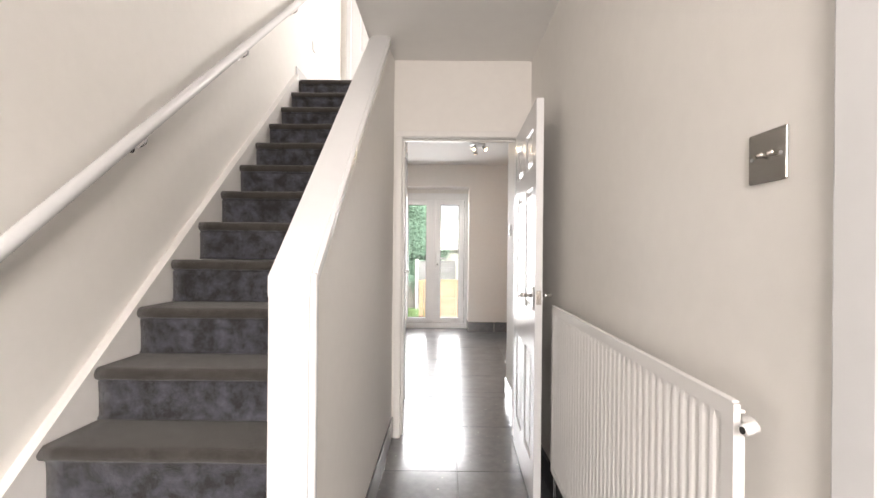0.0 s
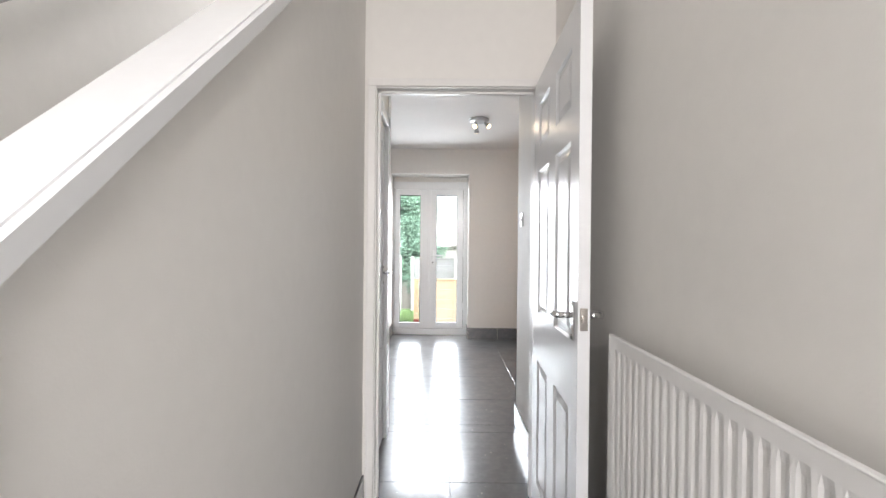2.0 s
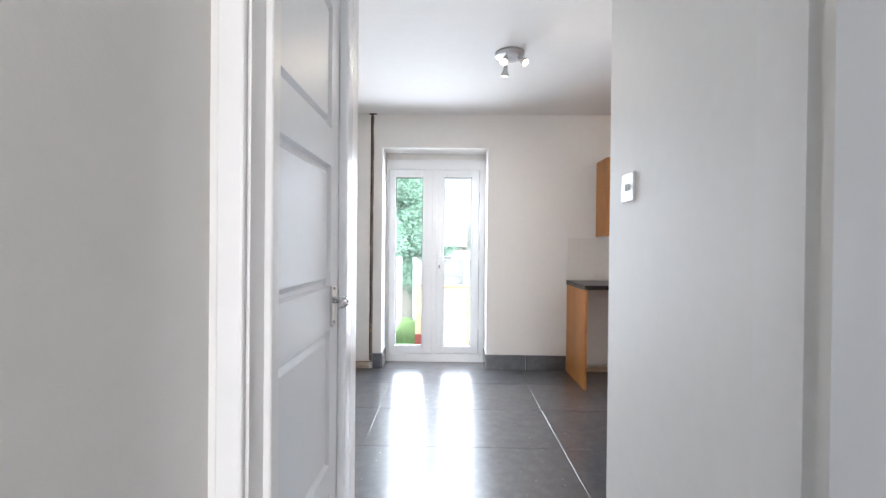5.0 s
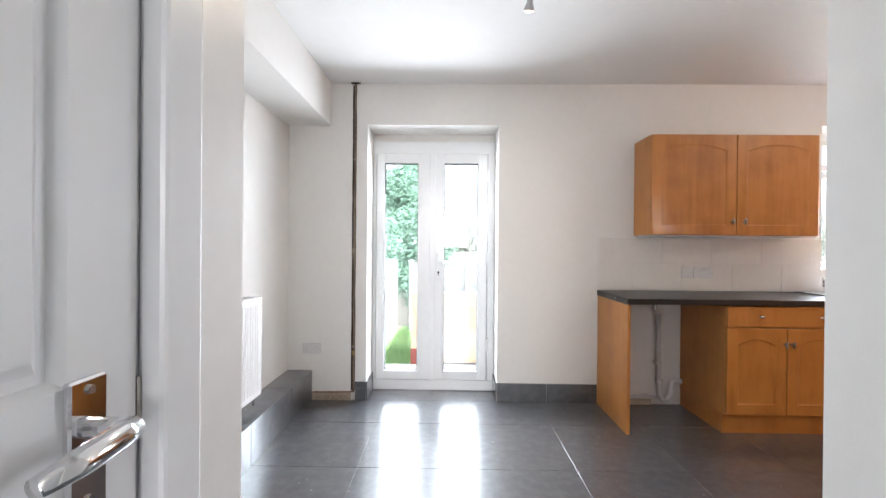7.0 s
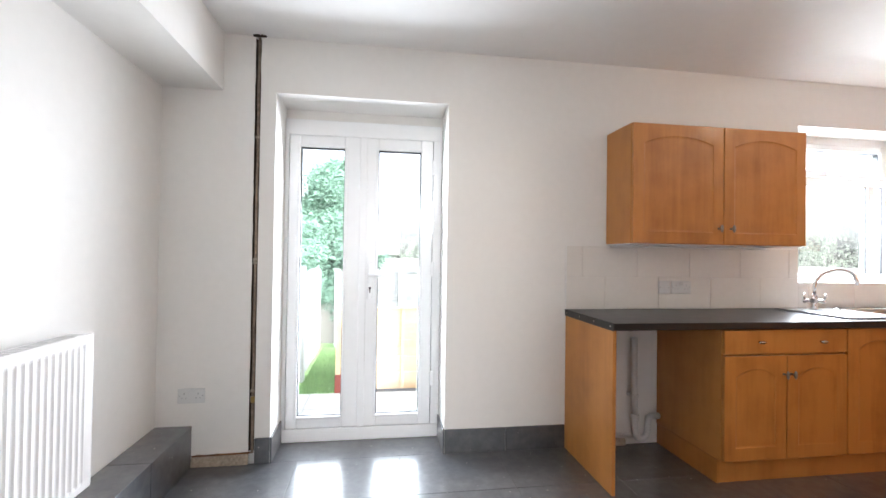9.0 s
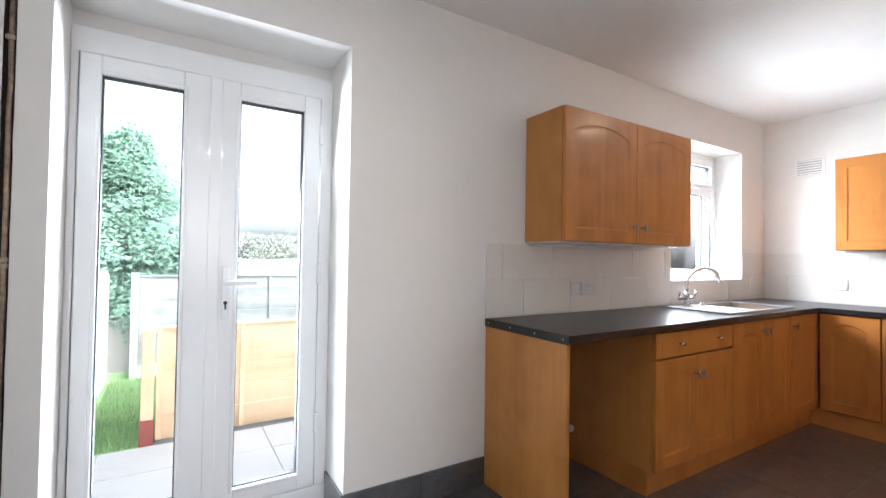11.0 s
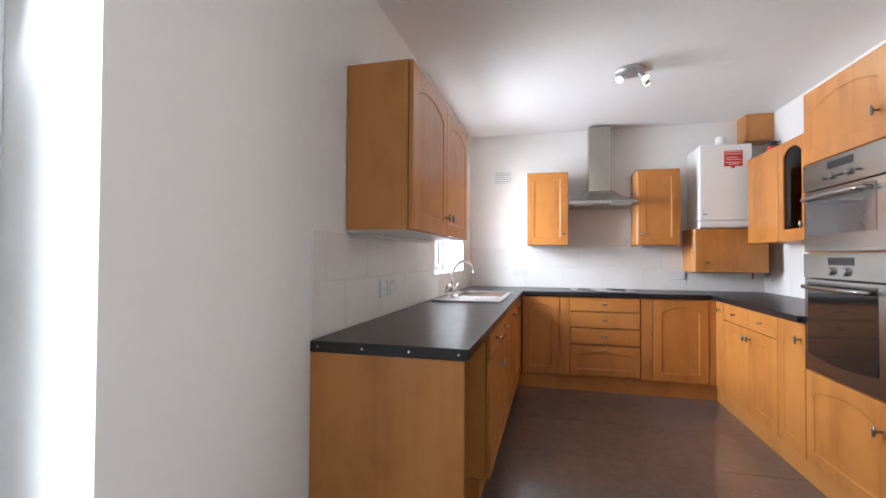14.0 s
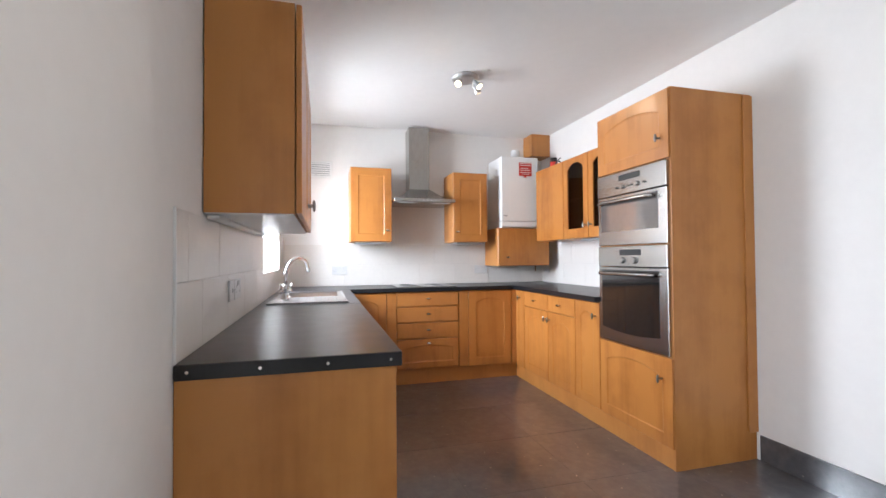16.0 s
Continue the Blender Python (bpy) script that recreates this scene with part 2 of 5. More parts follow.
M_HOODSTEEL = mat("rippled_hood_steel", (0.42, 0.40, 0.37), 0.2, 1.0, vary=0.12, scale=5, spread=(1, 1, 0.5), bump=0.9, bump_scale=9)
M_HOODSTEEL.node_tree.nodes["Principled BSDF"].inputs["Anisotropic"].default_value = 0.7
M_HOODSTEEL.node_tree.nodes["Principled BSDF"].inputs["Anisotropic Rotation"].default_value = 0.25
M_LAMPMETAL = mat("satin_lamp_metal", (0.55, 0.55, 0.55), 0.5, 0.8, vary=0.04)
M_CHROME = mat("chrome", (0.75, 0.75, 0.76), 0.09, 1.0, vary=0.03)
M_PEWTER = mat("pewter", (0.26, 0.245, 0.225), 0.32, 1.0, vary=0.25, scale=30, bump=0.2, bump_scale=200)
M_NICKEL = mat("nickel", (0.5, 0.47, 0.43), 0.26, 1.0, vary=0.08)
M_BRASS = mat("brass", (0.5, 0.36, 0.14), 0.35, 1.0, vary=0.15)
M_BLACKGLASS = mat("dark_oven_glass", (0.02, 0.017, 0.015), 0.06, vary=0.1, ior=1.8)
M_GREYGLASS = mat("grey_oven_glass", (0.34, 0.335, 0.33), 0.05, 0.7, vary=0.06)
M_TINT = clear("tinted_cabinet_glass", (0.35, 0.3, 0.26), 0.05)
M_PANE = clear("clear_glass", (0.97, 0.985, 0.98))
M_TILE = tile_stone("dark_floor_tile", (0.063, 0.067, 0.075), 0.32)
M_GROUT = mat("grout", (0.125, 0.125, 0.125), 0.9, vary=0.15, scale=20)
M_WTILE = mat("cream_wall_tile", (0.72, 0.69, 0.645), 0.3, vary=0.03, scale=6)
M_WGROUT = mat("wall_grout", (0.65, 0.62, 0.58), 0.9, vary=0.08)
# bluish sheen of the risers put into the colour; treads get a browner tone
M_CARPET = carpet_mat("sheen_riser_carpet", (0.024, 0.023, 0.025), (0.105, 0.11, 0.138), 0.40, 0.72)
M_TREAD = carpet_mat("tread_carpet", (0.036, 0.031, 0.027), (0.062, 0.056, 0.051), 0.35, 0.72)
# brown render, darkened so its colour carries the shade of the recess
M_CHASE = mat("shaded_render", (0.05, 0.035, 0.024), 0.95, vary=0.5, scale=25, bump=0.8, bump_scale=50)
M_PLASTER = mat("broken_plaster", (0.42, 0.35, 0.27), 0.95, vary=0.4, scale=14, bump=0.9, bump_scale=40)
M_COPPER = mat("dull_copper", (0.24, 0.12, 0.06), 0.45, 1.0, vary=0.4, scale=20)
# pale base holds both plaster stains and the pipe's highlight
M_OLDPIPE = mat("stained_highlit_pipe", (0.3, 0.23, 0.17), 0.55, 0.3, vary=0.7, scale=9, bump=0.4, bump_scale=60)
M_WASTE = mat("white_waste_pipe", (0.7, 0.69, 0.67), 0.35, vary=0.08)
M_RED = mat("red_sticker", (0.55, 0.035, 0.02), 0.4, vary=0.05)
M_PAPER = mat("white_print", (0.75, 0.7, 0.68), 0.6)
M_DARK = mat("black_plastic", (0.015, 0.015, 0.015), 0.35, vary=0.1)
M_GREYPLASTIC = mat("grey_plastic", (0.4, 0.4, 0.4), 0.4, vary=0.05)
M_BULB = glow("lit_bulb", (1.0, 0.72, 0.38), 1.4)
M_HOODLENS = mat("hood_lamp_cover", (0.62, 0.62, 0.6), 0.3)
M_CONCRETE = mat("patio_slab", (0.5, 0.48, 0.46), 0.9, vary=0.15, scale=8, bump=0.4, bump_scale=30)
M_GRASSBASE = mat("lawn_soil", (0.24, 0.36, 0.15), 0.95, vary=0.4, scale=10, bump=0.6, bump_scale=40)
M_BLADE = mat("grass_blade", (0.27, 0.41, 0.17), 0.7, vary=0.35, scale=4)
M_NEWFENCE = wood("new_fence_timber", (0.80, 0.58, 0.37), (0.70, 0.47, 0.27), 0.75, 1.0, "x")
M_OLDFENCE = wood("weathered_timber", (0.25, 0.25, 0.255), (0.15, 0.15, 0.155), 0.85, 1.0, "x")
M_POST = mat("concrete_post", (0.5, 0.5, 0.49), 0.9, vary=0.12, bump=0.3)
M_REDPOST = mat("red_post_foot", (0.32, 0.08, 0.06), 0.8, vary=0.2)
M_LEAF = mat("conifer_leaf", (0.165, 0.275, 0.2), 0.6, vary=0.5, scale=5)
M_BARK = mat("bark", (0.09, 0.065, 0.045), 0.9, vary=0.3, bump=0.6)
M_TWIG = mat("bare_twig", (0.24, 0.22, 0.2), 0.9, vary=0.3)


# ---- mesh helpers ----
def mesh_from(bm, name, material, smooth=False):
    me = bpy.data.meshes.new(name)
    bm.normal_update()
    bm.to_mesh(me)
    bm.free()
    for mm in (material if isinstance(material, (list, tuple)) else (material,)):
        me.materials.append(mm)
    if smooth:
        me.polygons.foreach_set("use_smooth", [True] * len(me.polygons))
    return me


def part(name, bm, material, parent=None, label="", smooth=False, at=None):
    ob = new(name, mesh_from(bm, name, material, smooth))
    if at is not None:
        ob.matrix_basis = at
    if parent is not None:
        ob.parent = parent
    if label:
        ob["label"] = label
    return ob


def thing(name, label, category, at=None, group=""):
    ob = new(name)
    ob.empty_display_size = 0.05
    if at is not None:
        ob.matrix_basis = at
    return tagged(ob, label, category, group)


def struct(ob, label="", category=""):
    return tagged(ob, label, category, kind="structure")


def box(x0, x1, y0, y1, z0, z1, bevel=0.0, bm=None, seg=1):
    own = bmesh.new()
    bmesh.ops.create_cube(own, size=1, matrix=Matrix.Translation(((x0 + x1) / 2, (y0 + y1) / 2, (z0 + z1) / 2)) @ Matrix.Diagonal((abs(x1 - x0), abs(y1 - y0), abs(z1 - z0), 1)))
    if bevel:
        bmesh.ops.bevel(own, geom=own.edges[:], offset=bevel, segments=seg, profile=0.5, affect="EDGES")
    return merge(bm, own)


def merge(bm, own):
    if bm is None:
        return own
    me = bpy.data.meshes.new("tmp")
    own.to_mesh(me)
    own.free()
    bm.from_mesh(me)
    bpy.data.meshes.remove(me)
    return bm


def cyl(p, q, r, r2=None, n=20, bm=None, caps=True):
    p, q = Vector(p), Vector(q)
    own = bmesh.new()
    d = q - p
    bmesh.ops.create_cone(own, cap_ends=caps, segments=n, radius1=r, radius2=r if r2 is None else r2, depth=d.length,
                          matrix=Matrix.Translation((p + q) / 2) @ d.to_track_quat("Z", "Y").to_matrix().to_4x4())
    return merge(bm, own)


def tube(points, r, n=12, bm=None):
    """A bent tube along points."""
    own = bmesh.new()
    pts = [Vector(p) for p in points]
    rings, ref = [], None
    for i, p in enumerate(pts):
        d = (pts[min(i + 1, len(pts) - 1)] - pts[max(i - 1, 0)]).normalized()
        if ref is None:
            ref = d.orthogonal().normalized()
        ref = (ref - d * ref.dot(d)).normalized()
        s = d.cross(ref)
        rr = r[i] if isinstance(r, (list, tuple)) else r
        rings.append([own.verts.new(p + rr * (math.cos(a) * ref + math.sin(a) * s)) for a in (2 * math.pi * k / n for k in range(n))])
    for a, b in zip(rings, rings[1:]):
        for k in range(n):
            own.faces.new((a[k], a[(k + 1) % n], b[(k + 1) % n], b[k]))
    own.faces.new(rings[0][::-1]), own.faces.new(rings[-1])
    return merge(bm, own)


def prism(outline, axis, a, b, bm=None):
    """A polygon, given in the two other axes in order, drawn out along axis from a to b."""
    own = bmesh.new()
    def at(u, v, w):
        return {"x": (w, u, v), "y": (u, w, v), "z": (u, v, w)}[axis]
    lo = [own.verts.new(at(u, v, a)) for u, v in outline]
    hi = [own.verts.new(at(u, v, b)) for u, v in outline]
    n = len(outline)
    own.faces.new(lo), own.faces.new(hi[::-1])
    for i in range(n):
        own.faces.new((lo[i], hi[i], hi[(i + 1) % n], lo[(i + 1) % n]))
    bmesh.ops.recalc_face_normals(own, faces=own.faces[:])
    return merge(bm, own)


def lathe(profile, n=24, bm=None, m=None):
    """(radius, height) pairs turned about z."""
    own = bmesh.new()
    rings = [[own.verts.new((r * math.cos(2 * math.pi * k / n), r * math.sin(2 * math.pi * k / n), z)) for k in range(n)] for r, z in profile]
    for a, b in zip(rings, rings[1:]):
        for k in range(n):
            own.faces.new((a[k], a[(k + 1) % n], b[(k + 1) % n], b[k]))
    own.faces.new(rings[0][::-1]), own.faces.new(rings[-1])
    bmesh.ops.recalc_face_normals(own, faces=own.faces[:])
    if m:
        own.transform(m)
    return merge(bm, own)


# a wall-mounted thing is built in x (along), z (up) and faces -y; these turn it to its wall
def facing(side, x, y, z=0.0):
    return pose(x, y, z, 0, 0, {"south": 0, "west": -90, "north": 180, "east": 90}[side])


# ---- structure ----
X0, X1, Y0, Y1, H = -1.325, 4.43, 3.825, 6.65, 2.545
HX, HY, HH = 0.565, 2.88, 2.51
T = 0.38


def wall(name, boxes, material=None, label="smooth off-white painted plaster wall", bevel=0.0):
    bm = bmesh.new()
    for b in boxes:
        box(*b, bevel=bevel, bm=bm)
    return struct(part(name, bm, material or M_WALL), label, "wall")


FDX0, FDX1, FDZ = -0.69, 0.36, 2.212
WX0, WX1, WZ0, WZ1 = 2.915, 4.013, 1.078, 2.22
CX0, CX1 = -0.812, -0.780   # chase of the pipe
wall_north = wall("wall_north", [
    (X0 - 0.2, CX0, Y1, Y1 + T, -0.15, 2.8), (CX1, FDX0, Y1, Y1 + T, -0.15, 2.8), (CX0, CX1, Y1 + 0.022, Y1 + T, -0.15, 2.8),
    (FDX0, FDX1, Y1, Y1 + T, FDZ, 2.8), (FDX1, WX0, Y1, Y1 + T, -0.15, 2.8), (WX0, WX1, Y1, Y1 + T, -0.15, WZ0),
    (WX0, WX1, Y1, Y1 + T, WZ1, 2.8), (WX1, X1 + 0.2, Y1, Y1 + T, -0.15, 2.8)])
wall_west = wall("wall_west", [(X0 - 0.2, X0, -1.5, Y1, -0.15, 5.2)])
wall_east = wall("wall_east", [(X1, X1 + 0.2, Y0 - 0.2, Y1, -0.15, 2.8)])
wall_south = wall("wall_south", [(0.55, X1, Y0 - 0.12, Y0, -0.15, 2.8), (X0, -0.445, Y0 + 0.045, Y0 + 0.165, -0.15, H + 0.02), (-0.34, 0.55, Y0 - 0.12, Y0, 2.325, 2.75)])
struct(part("ceiling", box(-0.35, X1, Y0 - 0.12, Y1, H, H + 0.1, bm=box(X0, -0.35, Y0 + 0.05, Y1, H, H + 0.1)), M_CEIL), "matt white painted plasterboard ceiling", "ceiling")
struct(part("ceiling_beam", box(X0, -0.99, Y0 + 0.16, Y1, 2.205, H + 0.02), M_WALL), "boxed-in beam painted off-white under the ceiling", "beam")
wall("wall_passage_east", [(0.55, 0.7, HY + 0.1, Y0 - 0.12, -0.15, 2.75)])
wall("wall_passage_west", [(-0.44, -0.34, 3.632, 3.785, -0.15, 2.43), (-0.44, -0.34, HY + 0.1, 3.632, 2.01, 2.43)])
struct(part("ceiling_passage", box(-0.44, 0.7, HY + 0.1, Y0 - 0.12, 2.395, 2.5), M_CEIL), "white painted ceiling of the short passage", "ceiling")
DX0, DX1, DZ = -0.288, 0.472, 1.998
wall("wall_hall_end", [(-0.44, DX0 - 0.012, HY, HY + 0.1, -0.15, 2.75), (DX1 + 0.012, HX, HY, HY + 0.1, -0.15, 2.75), (DX0 - 0.012, DX1 + 0.012, HY, HY + 0.1, DZ + 0.012, 2.75)])
wall("wall_hall_east", [(HX, HX + 0.12, 0.56, HY + 0.1, -0.15, 2.75), (HX, HX + 0.12, -1.5, -0.3, -0.15, 2.75), (HX, HX + 0.12, -0.3, 0.56, 2.03, 2.75)])
wall("wall_hall_front", [(X0, -0.4, -1.5, -1.3, -0.15, 5.2), (0.5, HX, -1.5, -1.3, -0.15, 5.2), (-0.4, 0.5, -1.5, -1.3, 2.3, 5.2)])
struct(part("ceiling_hall", box(-0.465, HX + 0.12, -1.5, HY, HH, 2.72, 0.004), M_CEIL), "matt white painted hall ceiling", "ceiling")
struct(part("ceiling_upstairs", box(X0 - 0.2, 1.0, -1.5, 5.6, 5.0, 5.1), M_CEIL), "white painted ceiling over the stairs", "ceiling")
wall("wall_upstairs_end", [(X0, 1.0, 5.43, 5.55, 2.7, 5.2)])
wall("wall_upstairs_east", [(0.9, 1.0, -1.5, 4.1, 2.72, 5.2), (0.9, 1.0, 5.3, 5.43, 2.72, 5.2), (0.9, 1.0, 4.1, 5.3, 2.72, 3.3), (0.9, 1.0, 4.1, 5.3, 4.5, 5.2)])
struct(part("floor_upstairs", box(X0, 0.9, 3.86, 5.43, 2.66, 2.746), M_TREAD), "grey carpeted landing floor", "floor")

# spandrel under the stairs, with a sloping capped top
SX0, SX1 = -0.44, -0.345
SLOPE = 0.905
def rake(y):
    return 1.19 + SLOPE * (y - 1.085)
struct(part("wall_spandrel", prism([(1.10, -0.15), (1.10, rake(1.10) - 0.03), (2.515, rake(2.515) - 0.03), (HY, HH), (HY, -0.15)], "x", SX0 + 0.004, SX1), M_WALL), "off-white painted panel closing the side of the stairs", "wall")
bm = prism([(1.078, rake(1.078)), (2.56, rake(2.56)), (2.56, rake(2.56) - 0.05), (1.078, rake(1.078) - 0.05)], "x", SX0 - 0.006, SX1 + 0.006)
struct(part("trim_stair_cap", bm, M_GLOSS), "white gloss capping board along the stair panel", "trim")
bm = prism([(1.10, rake(1.10) - 0.004), (2.53, rake(2.53) - 0.004), (2.53, rake(2.53) - 0.04), (1.10, rake(1.10) - 0.04)], "x", SX1 - 0.004, SX1 + 0.02)
box(SX1 - 0.004, SX1 + 0.02, 1.086, 1.112, 0, rake(1.1) - 0.01, 0.006, bm, 2)
struct(part("trim_stair_moulding", bm, M_GLOSS), "white gloss moulding edging the stair panel", "trim")
struct(part("trim_newel_board", box(SX0 - 0.004, SX1 + 0.004, 1.075, 1.10, 0, rake(1.08) - 0.004, 0.003), M_GLOSS), "white gloss end board of the stair panel", "trim")

# base of the floors, under the tiles
struct(part("floor_base", box(X0, X1, Y0 - 0.12, Y1 + 0.0, -0.15, -0.0018, bm=box(FDX0, FDX1, Y1, Y1 + 0.34, -0.15, -0.0018)), M_GROUT), "grout bed under the dark tiles", "floor")
floor = struct(part("floor", box(-0.44, HX, -1.5, Y0 - 0.12, -0.15, -0.0018), M_GROUT), "dark grey polished stone-effect floor tiles", "floor")


# ---- doors, windows ----
def panel_slab(w, h, t, panels, depth=0.009, slope=0.022):
    """A door leaf in x, z with its two faces at y = 0 and t; panels are sunk with sloped sides and a raised field."""
    bm = bmesh.new()
    xs = sorted({0, w, *[p[0] for p in panels], *[p[1] for p in panels]})
    zs = sorted({0, h, *[p[2] for p in panels], *[p[3] for p in panels]})
    for y, s in ((0.0, 1), (t, -1)):
        for x0, x1 in zip(xs, xs[1:]):
            for z0, z1 in zip(zs, zs[1:]):
                if any(p[0] <= x0 and x1 <= p[1] and p[2] <= z0 and z1 <= p[3] for p in panels):
                    continue
                bm.faces.new([bm.verts.new(v) for v in ((x0, y, z0), (x1, y, z0), (x1, y, z1), (x0, y, z1))])
        for x0, x1, z0, z1 in panels:
            loops = []
            for inset, d in ((0, 0), (0.007, depth), (0.016, depth), (0.016 + slope, depth * 0.25)):
                loops.append([bm.verts.new((x, y + s * d, z)) for x, z in ((x0 + inset, z0 + inset), (x1 - inset, z0 + inset), (x1 - inset, z1 - inset), (x0 + inset, z1 - inset))])
            for a, b in zip(loops, loops[1:]):
                for k in range(4):
                    bm.faces.new((a[k], a[(k + 1) % 4], b[(k + 1) % 4], b[k]))
            bm.faces.new(loops[-1])
    for a, b in (((0, 0), (w, 0)), ((w, 0), (w, h)), ((w, h), (0, h)), ((0, h), (0, 0))):
        bm.faces.new([bm.verts.new(v) for v in ((a[0], 0, a[1]), (b[0], 0, b[1]), (b[0], t, b[1]), (a[0], t, a[1]))])
    bmesh.ops.remove_doubles(bm, verts=bm.verts[:], dist=1e-5)
    bmesh.ops.recalc_face_normals(bm, faces=bm.faces[:])
    return bm


def lever(parent, x, z, way, back=False, t=0.04):
    """Lever on a back plate at the face y = 0 (or t), pointing along x by way."""
    s, y = (1, t) if back else (-1, 0.0)
    plate = part("handle_plate", box(x - 0.02, x + 0.02, min(y, y + s * 0.008), max(y, y + s * 0.008), z - 0.062, z + 0.055, 0.002), M_CHROME, parent, "chrome back plate")
    bm = cyl((x, y + s * 0.006, z + 0.012), (x, y + s * 0.045, z + 0.012), 0.009)
    tube([(x, y + s * 0.045, z + 0.012), (x + way * 0.02, y + s * 0.05, z + 0.013), (x + way * 0.06, y + s * 0.05, z + 0.011), (x + way * 0.09, y + s * 0.046, z + 0.008)], [0.0105, 0.0115, 0.011, 0.008], 12, bm)
    part("lever", bm, M_CHROME, plate, "chrome lever", True)
    bm = cyl((x, y, z + 0.045), (x, y + s * 0.0105, z + 0.045), 0.004, n=8)
    cyl((x, y, z - 0.05), (x, y + s * 0.0105, z - 0.05), 0.004, n=8, bm=bm)
    part("screw", bm, M_NICKEL, plate)


# hall door, folded back against the wall
door = new("door_hall")
struct(door, "white gloss six-panel door standing open against the wall", "door")
door.matrix_basis = Matrix(((0.0332, 0.9994, 0, 0.432), (0.9994, -0.0332, 0, 2.058), (0, 0, 1, 0.008), (0, 0, 0, 1)))   # x runs to the hinges
PW = 0.762
cols = ((0.1, 0.315), (0.435, 0.65))
rows6 = ((0.2, 0.735), (0.945, 1.565), (1.67, 1.86))
leaf = part("leaf", panel_slab(PW, 1.975, 0.035, [(a, b, c, d) for a, b in cols for c, d in rows6]), M_GLOSS, door)
lever(door, 0.043, 1.017, 1)
lever(door, 0.043, 1.017, 1, True, 0.035)
part("latch_plate", box(-0.002, 0.0015, 0.006, 0.029, 0.99, 1.055, 0.0006), M_NICKEL, door, "nickel latch plate")
part("latch", box(-0.009, 0, 0.011, 0.024, 1.013, 1.033, 0.002), M_NICKEL, door, "nickel latch bolt")
for hz in (0.22, 1.75):
    part("hinge", cyl((PW + 0.006, 0.04, hz), (PW + 0.006, 0.04, hz + 0.09), 0.006, n=10), M_NICKEL, door)


def lining(name, x0, x1, z, y0, y1, label, arch=0.042, sides=(-1,)):
    """Door lining in a wall that runs along x, with a stop and architraves on the y0 side."""
    f = struct(new(name), label, "door frame")
    for n_, b in (("jamb", (x0 - 0.012, x0, y0, y1, 0, z)), ("jamb", (x1, x1 + 0.012, y0, y1, 0, z)), ("head", (x0 - 0.012, x1 + 0.012, y0, y1, z, z + 0.012))):
        part(n_, box(*b), M_SATIN, f)
    for n_, b in (("stop", (x0, x0 + 0.012, y0 + 0.045, y0 + 0.075, 0, z)), ("stop", (x0, x1, y0 + 0.045, y0 + 0.075, z - 0.012, z))):
        part(n_, box(*b, bevel=0.002), M_SATIN, f)
    for s in sides:
        ya, yb = (y0 - 0.014, y0) if s < 0 else (y1, y1 + 0.014)
        for n_, b in (("architrave", (x0 - arch, x0 - 0.004, ya, yb, 0, z + 0.004)), ("architrave", (x0 - arch, x1 + arch, ya, yb, z + 0.004, z + arch))):
            part(n_, box(*b, bevel=0.004, seg=2), M_SATIN, f)
    return f


lining("door_frame_hall", DX0, DX1, DZ, HY, HY + 0.1, "white painted door lining and architrave")

# closed cupboard door in the passage wall
cup = struct(new("door_cupboard"), "white gloss four-panel cupboard door, closed", "door")
cup.matrix_basis = Matrix(((0, -1, 0, -0.346), (1, 0, 0, 2.985), (0, 0, 1, 0.008), (0, 0, 0, 1)))
part("leaf", panel_slab(0.598, 1.985, 0.036, [(0.085, 0.518, a, b) for a, b in ((0.16, 0.52), (0.6, 0.985), (1.105, 1.445), (1.55, 1.89))], 0.012, 0.012), M_EGGSHELL, cup)
lever(cup, 0.532, 1.055, -1)
part("keep", box(0.599, 0.6045, -0.001, 0.006, 1.03, 1.09), M_NICKEL, cup)
fr = struct(new("door_frame_cupboard"), "white gloss frame of the cupboard door", "door frame")
part("jamb", box(-0.40, -0.352, 3.590, 3.632, 0, 2.0), M_GLOSS, fr)
part("architrave", box(-0.352, -0.322, 3.592, 3.662, 0, 2.075, 0.006, seg=2), M_GLOSS, fr)
part("head", box(-0.352, -0.322, 2.985, 3.662, 2.005, 2.075, 0.006, seg=2), M_GLOSS, fr)
struct(part("trim_passage_corner", box(-0.346, -0.333, 3.668, 3.787, 0, 2.33, 0.003), M_SATIN), "white painted corner board at the kitchen opening", "trim")

# front-room door frame by the light switch
fr = struct(new("door_frame_front_room"), "white gloss door frame in the hall wall", "door frame")
part("architrave", box(HX - 0.016, HX, 0.525, 0.595, 0, 2.10, 0.005, seg=2), M_GLOSS, fr)
part("jamb", box(HX, HX + 0.12, 0.53, 0.56, 0, 2.03), M_GLOSS, fr)
part("stop", box(HX + 0.03, HX + 0.07, 0.515, 0.53, 0, 2.03), M_GLOSS, fr)
part("head", box(HX - 0.016, HX, -0.37, 0.595, 2.035, 2.10, 0.005), M_GLOSS, fr)
d2 = struct(new("door_front_room"), "white gloss panel door, closed", "door")
part("leaf", box(HX + 0.07, HX + 0.11, -0.3, 0.53, 0.005, 2.03, 0.002), M_GLOSS, d2)

# upstairs door
d3 = struct(new("door_upstairs"), "white gloss panel door on the landing", "door")
d3.matrix_basis = pose(-1.19, 5.40, 2.748)
part("leaf", panel_slab(0.76, 1.98, 0.03, [(a, b, c, d) for a, b in ((0.11, 0.33), (0.43, 0.65)) for c, d in rows6]), M_GLOSS, d3)
part("frame", box(-0.06, 0, -0.012, 0.03, 0, 2.04, 0.004), M_GLOSS, d3)

